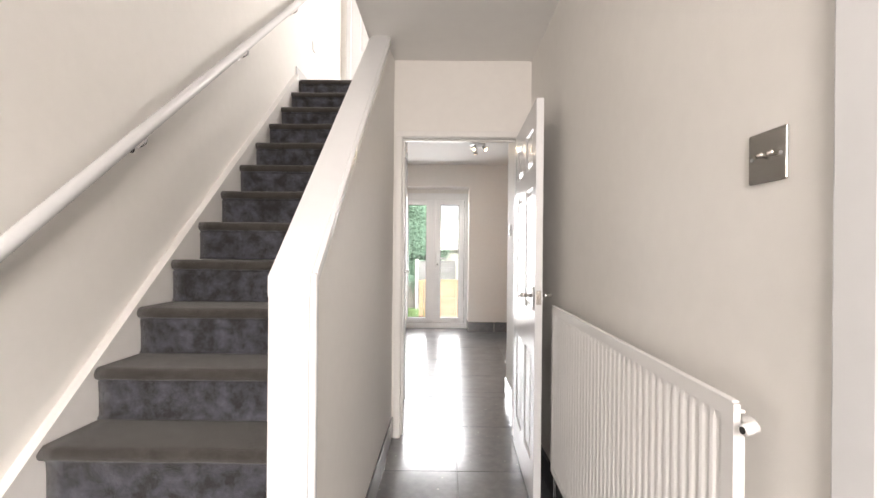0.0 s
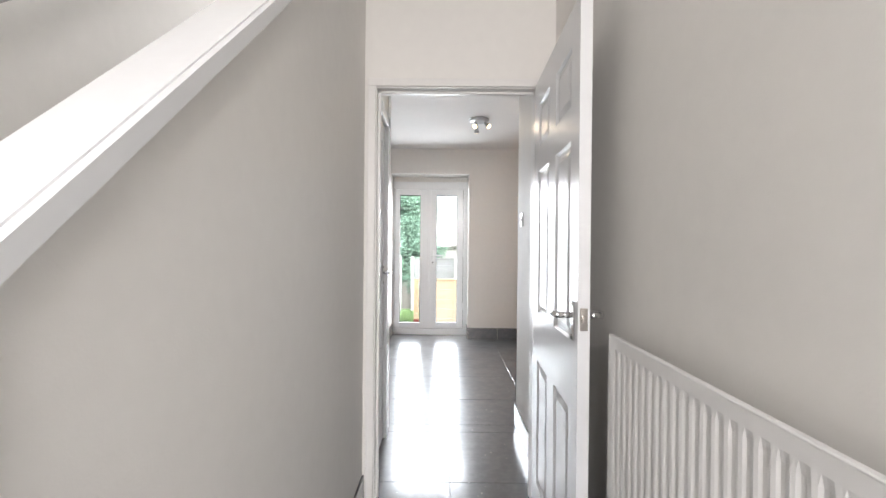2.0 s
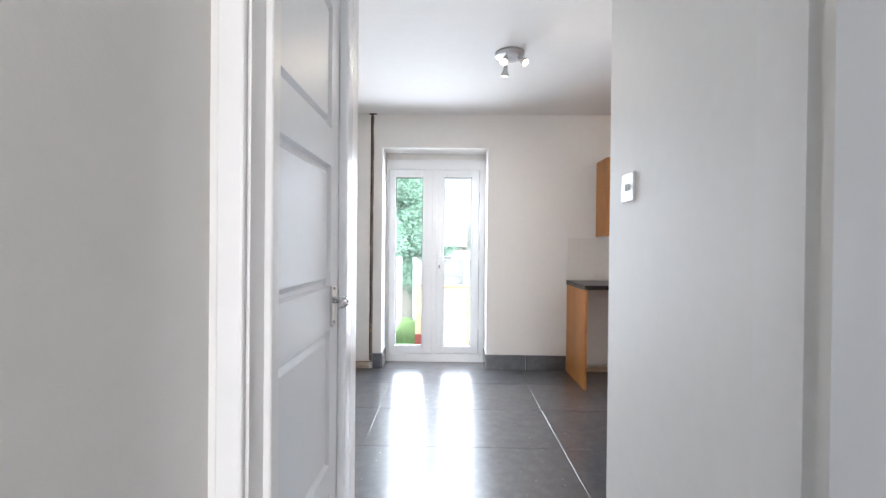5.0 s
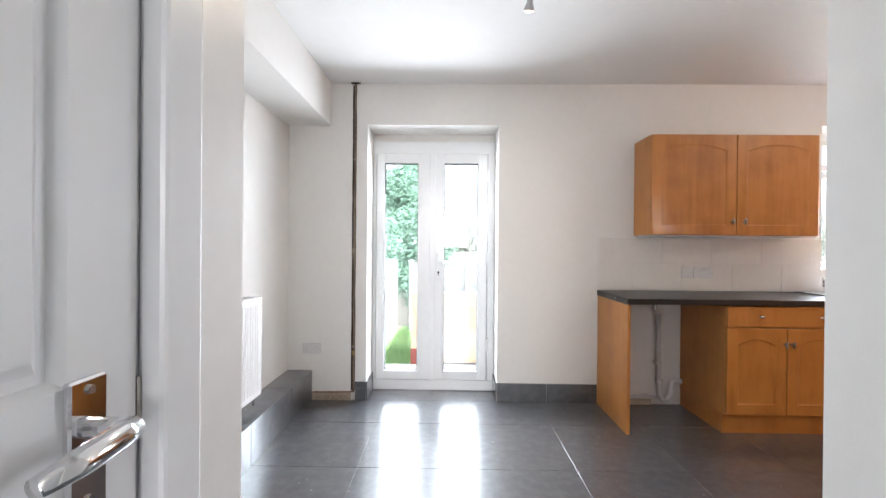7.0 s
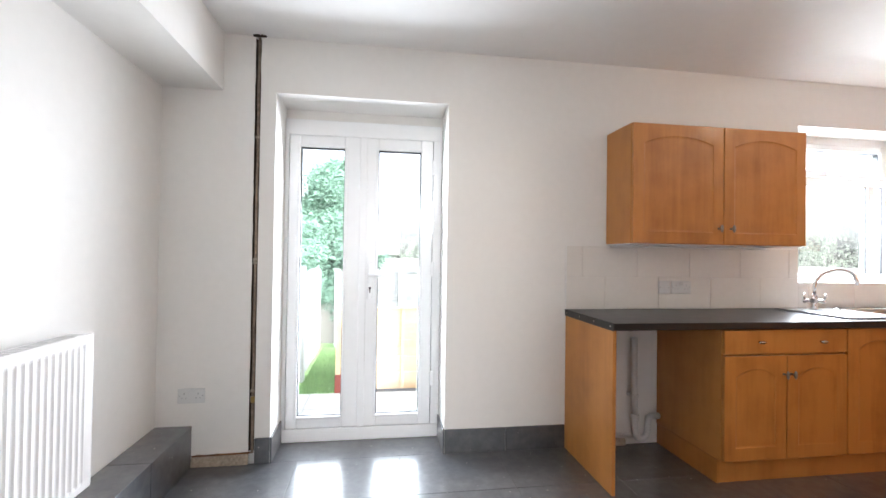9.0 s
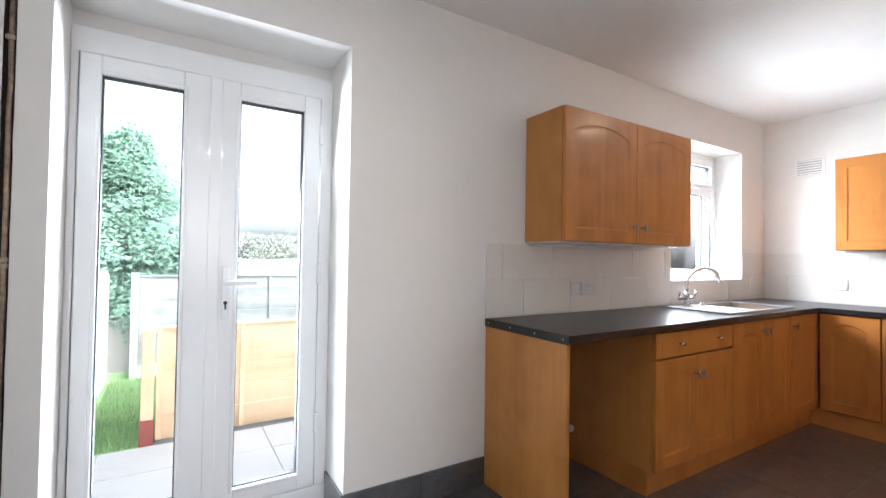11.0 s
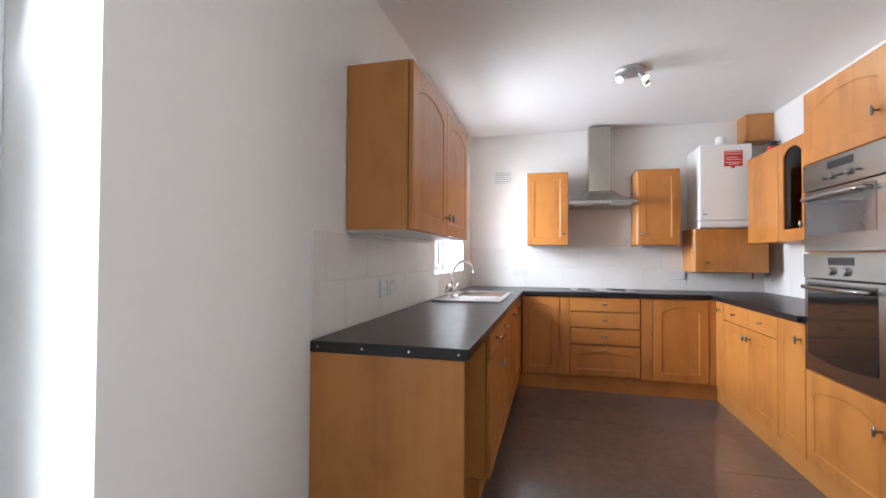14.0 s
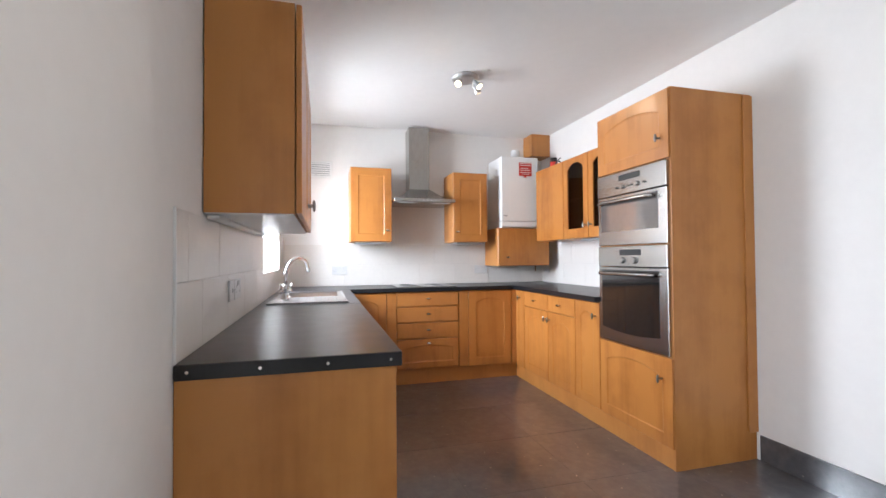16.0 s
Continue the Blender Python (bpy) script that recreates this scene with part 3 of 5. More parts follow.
# french door: frame, two leaves
FY = 6.925
fd = struct(new("door_french"), "white plastic french door with two narrow glazed leaves, closed", "door")
for n_, b in (("frame_side", (FDX0, -0.664, FY, FY + 0.07, 0.02, 2.144)), ("frame_side", (0.300, FDX1, FY, FY + 0.07, 0.02, 2.144)),
              ("frame_head", (FDX0, FDX1, FY - 0.002, FY + 0.07, 2.038, 2.144)), ("threshold", (FDX0, FDX1, FY - 0.012, FY + 0.07, 0.0, 0.086))):
    part(n_, box(*b, bevel=0.005, seg=2), M_PVC, fd)
part("head_board", box(FDX0, FDX1, FY + 0.03, Y1 + T, 2.144, FDZ), M_WALL, fd)
for b in ((-0.68, -0.64, 0.08, 2.05), (-0.194, -0.154, 0.08, 2.05), (0.279, 0.319, 0.08, 2.05), (-0.64, -0.194, 2.02, 2.05), (-0.154, 0.279, 2.02, 2.05), (-0.64, -0.194, 0.08, 0.11), (-0.154, 0.279, 0.08, 0.11)):
    part("weather_seal", box(b[0], b[1], FY + 0.053, FY + 0.064, b[2], b[3]), M_GASKET, fd)


def pvc_leaf(x0, x1, g0, g1, z0, z1, gz0, gz1, y, parent, name="leaf", beadw=0.016):
    lf = part(name, box(x0 + 0.003, g0, y - 0.012, y + 0.05, z0, z1, 0.004), M_PVC, parent)
    for n_, b in (("stile", (g1, x1 - 0.003, y - 0.012, y + 0.05, z0, z1)), ("rail", (g0, g1, y - 0.012, y + 0.05, gz1, z1)), ("rail", (g0, g1, y - 0.012, y + 0.05, z0, gz0))):
        part(n_, box(*b, bevel=0.004), M_PVC, lf)
    g = 0.005
    for b in ((g0, g0 + g, gz0, gz1), (g1 - g, g1, gz0, gz1), (g0 + g, g1 - g, gz0, gz0 + g), (g0 + g, g1 - g, gz1 - g, gz1)):
        part("gasket", box(b[0], b[1], y + 0.004, y + 0.04, b[2], b[3]), M_GASKET, lf)
    for b in ((g0 - beadw, g0, gz0 - beadw, gz1 + beadw), (g1, g1 + beadw, gz0 - beadw, gz1 + beadw), (g0, g1, gz0 - beadw, gz0), (g0, g1, gz1, gz1 + beadw)):
        part("glazing_bead", box(b[0], b[1], y - 0.018, y - 0.010, b[2], b[3], 0.003), M_PVC, lf)
    pane = part("pane", box(g0 + 0.002, g1 - 0.002, y + 0.018, y + 0.024, gz0 + 0.002, gz1 - 0.002), M_PANE, lf, "clear glass pane")
    pane.visible_shadow = False
    return lf


pvc_leaf(-0.662, -0.177, -0.588, -0.302, 0.090, 2.036, 0.168, 1.957, FY, fd)
rl = pvc_leaf(-0.171, 0.298, -0.074, 0.214, 0.090, 2.036, 0.168, 1.957, FY, fd)
part("meeting_strip", box(-0.20, -0.150, FY - 0.022, FY - 0.012, 0.090, 2.036, 0.004), M_PVC, fd)
hp = part("handle_plate", box(-0.138, -0.106, FY - 0.030, FY - 0.010, 0.945, 1.185, 0.008, seg=3), M_PVC, fd, "white handle plate")
bm = cyl((-0.122, FY - 0.03, 1.11), (-0.122, FY - 0.062, 1.11), 0.011)
box(-0.135, 0.005, FY - 0.078, FY - 0.058, 1.099, 1.121, 0.006, bm, 2)
part("lever", bm, M_PVC, hp)
bm = cyl((-0.122, FY - 0.034, 1.02), (-0.122, FY - 0.026, 1.02), 0.0085)
box(-0.1255, -0.1185, FY - 0.034, FY - 0.026, 0.99, 1.02, bm=bm)
part("keyhole", bm, M_DARK, hp, "dark lock barrel")
for hz in (0.35, 1.1, 1.8):
    part("hinge", box(0.290, 0.312, FY - 0.02, FY, hz, hz + 0.1, 0.004), M_PVC, fd)

# kitchen window with a small top-opening light
WY = 6.87
wi = struct(new("window_kitchen"), "white plastic kitchen window with a top-opening vent light", "window")
for n_, b in (("frame_side", (WX0, WX0 + 0.06, WZ0 + 0.01, WZ1)), ("frame_side", (WX1 - 0.06, WX1, WZ0 + 0.01, WZ1)), ("frame_head", (WX0 + 0.06, WX1 - 0.06, WZ1 - 0.06, WZ1)),
              ("frame_bottom", (WX0 + 0.06, WX1 - 0.06, WZ0 + 0.01, WZ0 + 0.07)), ("transom", (WX0 + 0.06, WX1 - 0.06, 1.84, 1.90)), ("mullion", (3.80, 3.86, WZ0 + 0.07, 1.84))):
    part(n_, box(b[0], b[1], WY, WY + 0.065, b[2], b[3], 0.004), M_PVC, wi)
pvc_leaf(WX0 + 0.062, WX1 - 0.062, WX0 + 0.115, WX1 - 0.115, 1.903, 2.158, 1.948, 2.11, WY, wi, "vent_sash")
part("vent_latch", box(3.40, 3.50, WY - 0.035, WY - 0.012, 1.91, 1.93, 0.004), M_PVC, wi)
for a, b in ((WX0 + 0.06, 3.80), (3.86, WX1 - 0.06)):
    p = part("pane", box(a, b, WY + 0.03, WY + 0.036, WZ0 + 0.07, 1.84), M_PANE, wi, "clear glass pane")
    p.visible_shadow = False
    for c in ((a, a + 0.005, WZ0 + 0.07, 1.84), (b - 0.005, b, WZ0 + 0.07, 1.84), (a, b, WZ0 + 0.07, WZ0 + 0.075), (a, b, 1.835, 1.84)):
        part("gasket", box(c[0], c[1], WY + 0.012, WY + 0.03, c[2], c[3]), M_GASKET, wi)
struct(part("window_sill", box(WX0, WX1, Y1 - 0.008, WY, WZ0, WZ0 + 0.012, 0.003), M_WTILE), "cream tiled window sill", "sill")

# ---- kitchen units ----
def arch_front(w, h, t=0.019, stile=0.062, arch=True, depth=0.0042, rise=0.045):
    """Cabinet front in x (0..w), z (0..h), facing -y: a frame with a sunk panel, arched at its top."""
    bm = bmesh.new()
    e = 0.0025
    V = lambda x, y, z: bm.verts.new((x, y, z))
    s = min(stile, w * 0.28)
    zt = h - s - (rise if arch else 0)
    n = 10 if arch else 1
    pts = [(s, s), (w - s, s)]
    for i in range(n + 1):
        u = i / n
        pts.append((w - s - u * (w - 2 * s), zt + (rise * math.sin(math.pi * u) ** 0.8 if arch else 0)))
    F = [V(x, 0, z) for x, z in pts]
    cx, cz = w / 2, h / 2
    def inset(x, z, d):
        return (x + (d if x < cx - 1e-6 else -d if x > cx + 1e-6 else 0), z + (d if z < cz else -d))
    G = [V(inset(x, z, 0.004)[0], depth * 0.7, inset(x, z, 0.004)[1]) for x, z in pts]
    K = [V(inset(x, z, 0.013)[0], depth, inset(x, z, 0.013)[1]) for x, z in pts]
    m = len(pts)
    for A, B in ((F, G), (G, K)):
        for i in range(m):
            bm.faces.new((A[i], A[(i + 1) % m], B[(i + 1) % m], B[i]))
    bm.faces.new(K)
    O = [V(e, 0, e), V(w - e, 0, e), V(w - e, 0, h - e), V(e, 0, h - e)]
    top = [V(x, 0, h - e) for x, z in pts[2:]]
    bm.faces.new((O[0], O[1], F[1], F[0]))
    bm.faces.new((O[1], O[2], top[0], F[2], F[1]))
    bm.faces.new((O[3], O[0], F[0], F[-1], top[-1]))
    for i in range(n):
        bm.faces.new((F[2 + i], top[i], top[i + 1], F[3 + i]))
    S = [V(0, e, 0), V(w, e, 0), V(w, e, h), V(0, e, h)]
    B = [V(0, t, 0), V(w, t, 0), V(w, t, h), V(0, t, h)]
    for A, C in ((O, S), (S, B)):
        for i in range(4):
            bm.faces.new((A[i], A[(i + 1) % 4], C[(i + 1) % 4], C[i]))
    bm.faces.new(B)
    bmesh.ops.remove_doubles(bm, verts=bm.verts[:], dist=1e-5)
    bmesh.ops.recalc_face_normals(bm, faces=bm.faces[:])
    return bm


def knob(parent, x, z, bar=False, y=0.0):
    """T-shaped pewter pull, or an oval nickel drawer knob."""
    if bar:
        bm = cyl((x, y, z), (x, y - 0.02, z), 0.005, n=10)
        own = bmesh.new()
        bmesh.ops.create_uvsphere(own, u_segments=14, v_segments=8, radius=1, matrix=Matrix.Translation((x, y - 0.024, z)) @ Matrix.Diagonal((0.024, 0.008, 0.009, 1)))
        merge(bm, own)
        part("handle", bm, M_NICKEL, parent, "oval nickel knob", True)
    else:
        bm = lathe([(0.007, 0), (0.005, 0.006), (0.0045, 0.02), (0.007, 0.026)], 12, m=Matrix.Translation((x, y, z)) @ Euler((radians(90), 0, 0)).to_matrix().to_4x4())
        own = bmesh.new()
        bmesh.ops.create_uvsphere(own, u_segments=12, v_segments=8, radius=1, matrix=Matrix.Translation((x, y - 0.028, z)) @ Matrix.Diagonal((0.010, 0.008, 0.024, 1)))
        merge(bm, own)
        part("handle", bm, M_PEWTER, parent, "dark pewter pull", True)


GAP = 0.0026


def front(parent, name, x0, x1, z0, z1, pull=None, arch=True, plain=False, flat=False):
    """A door or drawer front of a unit whose carcass face is y = 0."""
    gap = 0.0042 if name == "drawer" else GAP
    w, h = x1 - x0 - 2 * GAP, z1 - z0 - 2 * gap
    bm = box(0, w, 0, 0.019, 0, h, 0.0025) if plain else arch_front(w, h, arch=arch, stile=0.055 if h < 0.35 else 0.07, rise=0.03 if h < 0.35 else 0.048)
    tilt = random.uniform(-0.12, 0.12)
    d = part(name, bm, M_WOOD, parent, at=pose(x0 + GAP, -0.0235, z0 + gap, 0, tilt * 0.4, tilt))
    if pull:
        knob(d, pull[0] - x0 - GAP, pull[1] - z0 - GAP, pull[2] if len(pull) > 2 else False)
    return d


def carcass(parent, w, d, z0, z1, ends=True):
    part("body", box(0.0, w, 0.0, d, z0, z1, 0.001), M_WOODSIDE, parent, "honey wood carcass")


UT, UB = 0.864, 0.138     # top and foot of the base fronts
# north run: fronts face south; local x runs along +x, local y is the depth
NF = 6.082
u = thing("base_cabinet", "honey wood base unit with a wide drawer over two doors", "cabinet", facing("south", 1.813, NF), "base units of the kitchen")
carcass(u, 0.79, Y1 - NF - 0.006, 0.135, 0.865)
front(u, "drawer", 0, 0.79, 0.722, UT, (0.215, 0.792, True), plain=True)
knob(u, 0.61, 0.792, True, -0.0235)
front(u, "door", 0, 0.395, UB, 0.718, (0.372, 0.612))
front(u, "door", 0.395, 0.79, UB, 0.718, (0.42, 0.612))
part("plinth_return", box(0.004, 0.02, 0.03, Y1 - NF - 0.006, 0, 0.13), M_WOODSIDE, u)

u = thing("sink_cabinet", "honey wood sink unit with two full-height doors", "cabinet", facing("south", 2.606, NF), "base units of the kitchen")
carcass(u, 0.797, Y1 - NF - 0.006, 0.135, 0.7)
front(u, "door", 0, 0.398, UB, UT, (0.365, 0.79))
front(u, "door", 0.398, 0.797, UB, UT, (0.432, 0.79))
u = thing("corner_cabinet", "honey wood corner base unit with one arched door", "cabinet", facing("south", 3.405, NF), "base units of the kitchen")
carcass(u, 0.46, Y1 - NF - 0.006, 0.135, 0.865)
front(u, "door", 0, 0.46, UB, UT, (0.05, 0.79))
tagged(part("end_panel", box(1.158, 1.178, 6.058, Y1 - 0.002, 0.0, 0.866, 0.001), M_WOODSIDE), "honey wood end panel carrying the worktop", "panel")
tagged(part("plinth", box(1.835, 3.93, 6.118, 6.134, 0, 0.133), M_WOODSIDE), "honey wood plinth under the base units", "plinth", "plinths")

# east run: fronts face west
EF = 3.90
def east(y):
    return facing("west", EF, y)      # local x runs along -y
u = thing("corner_cabinet", "honey wood corner base unit with an arched door", "cabinet", east(6.05), "base units of the kitchen")
carcass(u, 0.434, X1 - EF - 0.006, 0.135, 0.865)
front(u, "door", 0.0, 0.342, UB, UT)
part("filler", box(0.346, 0.434, -0.02, 0.0, UB, UT, 0.002), M_WOOD, u)
u = thing("drawer_cabinet", "honey wood unit of four drawers, the lowest arched", "cabinet", east(5.614), "base units of the kitchen")
carcass(u, 0.6, X1 - EF - 0.006, 0.135, 0.865)
for a, b in ((0.728, UT), (0.58, 0.724), (0.43, 0.576)):
    front(u, "drawer", 0, 0.6, a, b, (0.3, (a + b) / 2 + 0.005, True), plain=True)
front(u, "drawer", 0, 0.6, UB + 0.01, 0.424, (0.3, 0.385, True))
u = thing("base_cabinet", "honey wood base unit with one arched door", "cabinet", east(5.012), "base units of the kitchen")
carcass(u, 0.56, X1 - EF - 0.006, 0.135, 0.865)
part("filler", box(0.002, 0.095, -0.02, 0.0, UB, UT, 0.002), M_WOOD, u)
front(u, "door", 0.098, 0.545, UB, UT)
tagged(part("plinth", box(3.918, 3.934, 4.40, 6.117, 0, 0.133), M_WOODSIDE), "honey wood plinth under the base units", "plinth", "plinths")

# south run: fronts face north; local x runs along -x
SF = 4.39
def south(x):
    return facing("north", x, SF)
u = thing("corner_cabinet", "honey wood corner base unit with a narrow door", "cabinet", south(3.905), "base units of the kitchen")
carcass(u, 0.205, SF - Y0 - 0.006, 0.115, 0.865)
front(u, "door", 0.02, 0.205, 0.118, UT, (0.12, 0.79))
u = thing("base_cabinet", "honey wood base unit, two drawers over two doors", "cabinet", south(3.699), "base units of the kitchen")
carcass(u, 0.875, SF - Y0 - 0.006, 0.115, 0.865)
front(u, "drawer", 0, 0.458, 0.722, UT, (0.23, 0.788, True), plain=True)
front(u, "drawer", 0.458, 0.875, 0.722, UT, (0.66, 0.788, True), plain=True)
front(u, "door", 0, 0.458, 0.118, 0.718, (0.425, 0.65))
front(u, "door", 0.458, 0.875, 0.118, 0.718, (0.49, 0.65))
u = thing("base_cabinet", "honey wood narrow base unit with one door", "cabinet", south(2.823), "base units of the kitchen")
carcass(u, 0.308, SF - Y0 - 0.006, 0.115, 0.865)
front(u, "door", 0, 0.308, 0.118, UT, (0.26, 0.765))
tagged(part("plinth", box(1.862, 3.917, 4.378, 4.398, 0, 0.112), M_WOODSIDE), "pale honey wood plinth under the units", "plinth", "plinths")

tagged(part("corner_post", box(3.866, 3.899, 6.0625, 6.10, 0.138, 0.865), M_WOODSIDE), "honey wood corner post between the base units", "panel", "corner posts")
tagged(part("corner_post", box(3.8805, 3.92, 4.395, 4.464, 0.138, 0.865), M_WOODSIDE), "honey wood corner post between the base units", "panel", "corner posts")

# tall oven housing
tall = thing("oven_housing", "tall honey wood housing with two built-in ovens", "cabinet", south(2.512))
TW = 0.657
part("side_panel", box(TW - 0.02, TW, -0.012, SF - Y0 - 0.004, 0.0, 2.135, 0.001), M_WOODSIDE, tall)
part("side_panel", box(0, 0.02, 0, SF - Y0 - 0.004, 0.0, 2.13), M_WOODSIDE, tall)
part("top_panel", box(0.02, TW - 0.02, 0, SF - Y0 - 0.004, 2.11, 2.13), M_WOODSIDE, tall)
part("back_filler", box(0.02, TW - 0.02, 0.1, SF - Y0 - 0.004, 0.115, 2.11), M_INSIDE, tall)
part("scribe_strip", box(TW, TW + 0.012, SF - Y0 - 0.07, SF - Y0 - 0.002, 0.16, 2.125, 0.002), M_WOODSIDE, tall)
front(tall, "door", 0, TW - 0.004, 1.735, 2.132, (TW - 0.075, 1.86), arch=True)
front(tall, "door", 0, TW - 0.004, 0.115, 0.618, (TW - 0.085, 0.49), arch=True)
for z in (0.618, 1.252, 1.73):
    part("shelf_edge", box(0.002, TW - 0.006, -0.008, 0.1, z, z + 0.005), M_WOODSIDE, tall)


def oven(z0, z1, glass, label, knobs, bow):
    """Built-in oven: steel fascia with display and controls, bar handle, glazed door."""
    o = thing("oven", label, "oven", south(2.512 - 0.012))
    w = TW - 0.03
    panel = 0.145 if z1 - z0 < 0.55 else 0.13
    fas = part("fascia", box(0, w, -0.034, 0.09, z1 - panel, z1, 0.003), M_STEEL, o, "brushed steel control panel")
    part("display", box(w * 0.36, w * 0.67, -0.0355, -0.03, z1 - 0.058, z1 - 0.022), M_DARK, fas, "black display")
    for x, dz, r in knobs:
        part("control", lathe([(r, 0), (r, 0.010), (r * 0.85, 0.016)], 16, m=Matrix.Translation((w * x, -0.034, z1 - dz)) @ Euler((radians(90), 0, 0)).to_matrix().to_4x4()), M_STEEL, fas, smooth=False)
    dz1 = z1 - panel - 0.004
    dr = part("oven_door", box(0, w, -0.03, 0.09, z0, dz1, 0.003), M_STEEL, o, "brushed steel oven door")
    n = 8
    low = [(0.035 + (w - 0.1) * (1 - i / n), z0 + 0.06 - bow * math.sin(math.pi * i / n) + 0.03) for i in range(n + 1)]
    part("oven_glass", prism([(0.035, dz1 - 0.018), (w - 0.065, dz1 - 0.018)] + low, "y", -0.0325, -0.02), glass, dr, "dark reflective door glass")
    bm = tube([(0.06, -0.03, dz1 - 0.042), (0.063, -0.068, dz1 - 0.042), (0.1, -0.074, dz1 - 0.042), (w * 0.5, -0.078, dz1 - 0.042), (w - 0.13, -0.074, dz1 - 0.042), (w - 0.093, -0.068, dz1 - 0.042), (w - 0.09, -0.03, dz1 - 0.042)], 0.011, 12)
    part("handle", bm, M_STEEL, dr, "steel bar handle", True)
    return o


oven(1.258, 1.728, M_GREYGLASS, "built-in stainless steel compact oven with a grey glass door", [(x, 0.098, r) for x, r in ((0.33, 0.008), (0.42, 0.014), (0.5, 0.006), (0.56, 0.006), (0.63, 0.015), (0.73, 0.006))], 0.0)
oven(0.625, 1.25, M_BLACKGLASS, "built-in stainless steel oven with a dark glass door", [(0.4, 0.09, 0.02), (0.58, 0.09, 0.02)], 0.02)

# worktop, one U-shaped run
wt = thing("worktop", "black laminate worktop round three sides of the kitchen", "worktop")
part("north_top", box(1.155, 2.62, 6.04, Y1 - 0.001, 0.867, 0.905, 0.004, seg=2), M_WORKTOP, wt)
SKX0, SKX1, SKY0, SKY1 = 2.675, 3.62, 6.115, 6.60
for b in ((2.62, 3.86, 6.04, SKY0 + 0.012), (2.62, 3.86, SKY1 - 0.012, Y1 - 0.001), (2.62, SKX0 + 0.012, SKY0 + 0.012, SKY1 - 0.012), (SKX1 - 0.012, 3.86, SKY0 + 0.012, SKY1 - 0.012)):
    part("north_top", box(*b, 0.867, 0.905), M_WORKTOP, wt)
part("east_top", box(3.862, X1 - 0.001, 4.452, Y1 - 0.001, 0.867, 0.905, 0.004), M_WORKTOP, wt)
part("south_top", box(2.514, X1 - 0.001, Y0 + 0.001, 4.45, 0.867, 0.905, 0.004), M_WORKTOP, wt)
strip = part("edge_strip", box(1.1515, 1.1548, 6.042, Y1 - 0.004, 0.864, 0.9045, 0.0008), M_DARK, wt, "black metal end strip")
for k in range(4):
    part("screw", cyl((1.1515, 6.075 + 0.18 * k, 0.885), (1.1498, 6.075 + 0.18 * k, 0.885), 0.0055, 0.0045, 12), M_NICKEL, strip)

# hob lying in the east top
hob = thing("hob", "flat black glass hob let into the worktop", "hob")
part("glass_plate", box(3.905, 4.385, 5.03, 5.60, 0.9052, 0.912, 0.002), M_BLACKGLASS, hob)
part("edge_trim", box(3.90, 3.9045, 5.025, 5.605, 0.9052, 0.913, 0.001), M_STEEL, hob)
for y, x, r in ((5.17, 4.05, 0.075), (5.46, 4.05, 0.095), (5.17, 4.26, 0.095), (5.46, 4.26, 0.075)):
    part("cooking_zone", lathe([(r - 0.003, 0), (r - 0.003, 0.0005), (r, 0.0005), (r, 0)], 32, m=Matrix.Translation((x, y, 0.9121))), M_GREYPLASTIC, hob)

# sink with drainer
sk = thing("sink", "stainless steel sink with a ribbed drainer, set in the worktop", "sink")
rim = bmesh.new()
BX0, BX1, BY0, BY1 = 3.14, 3.57, 6.16, 6.53
for b in ((SKX0, BX0, SKY0, SKY1), (BX1, SKX1, SKY0, SKY1), (BX0, BX1, SKY0, BY0), (BX0, BX1, BY1, SKY1)):
    box(*b, 0.9052, 0.911, bm=rim)
for b in ((SKX0, SKX1, SKY0, SKY0 + 0.012), (SKX0, SKX1, SKY1 - 0.012, SKY1), (SKX0, SKX0 + 0.012, SKY0 + 0.012, SKY1 - 0.012), (SKX1 - 0.012, SKX1, SKY0 + 0.012, SKY1 - 0.012)):
    box(*b, 0.911, 0.915, 0.001, rim)
part("rim", rim, M_SINK, sk)
bowl = bmesh.new()
for b in ((BX0 - 0.001, BX0, BY0, BY1, 0.74, 0.9105), (BX1, BX1 + 0.001, BY0, BY1, 0.74, 0.9105), (BX0, BX1, BY0 - 0.001, BY0, 0.74, 0.9105), (BX0, BX1, BY1, BY1 + 0.001, 0.74, 0.9105), (BX0, BX1, BY0, BY1, 0.738, 0.74)):
    box(*b, bm=bowl)
part("bowl", bowl, M_SINK, sk)
part("plug_hole", lathe([(0.045, 0), (0.045, 0.003), (0.03, 0.004), (0.028, 0.001)], 24, m=Matrix.Translation((3.36, 6.35, 0.74))), M_CHROME, sk)
for k in range(7):
    part("drainer_rib", box(SKX0 + 0.04, BX0 - 0.05, 6.17 + 0.05 * k, 6.182 + 0.05 * k, 0.911, 0.9145, 0.0015), M_SINK, sk)

tap = thing("mixer_tap", "chrome mixer tap with a swan neck and two levers", "tap", pose(2.89, 6.507, 0.911, 0, 0, -30))
part("base", lathe([(0.027, 0), (0.026, 0.012), (0.019, 0.02), (0.017, 0.05), (0.021, 0.075), (0.021, 0.09), (0.013, 0.105)], 20), M_CHROME, tap, smooth=True)
arc = [(0, 0, 0.09), (0.0, -0.002, 0.13)] + [(0.115 - 0.115 * math.cos(a), -0.03 * (a / 2.9), 0.15 + 0.115 * math.sin(a) + 0.01 * a) for a in (0.25 * k for k in range(0, 11))] + [(0.225, -0.03, 0.18)]
part("spout", tube(arc, [0.0115] * (len(arc) - 2) + [0.012, 0.0125], 14), M_CHROME, tap, smooth=True)
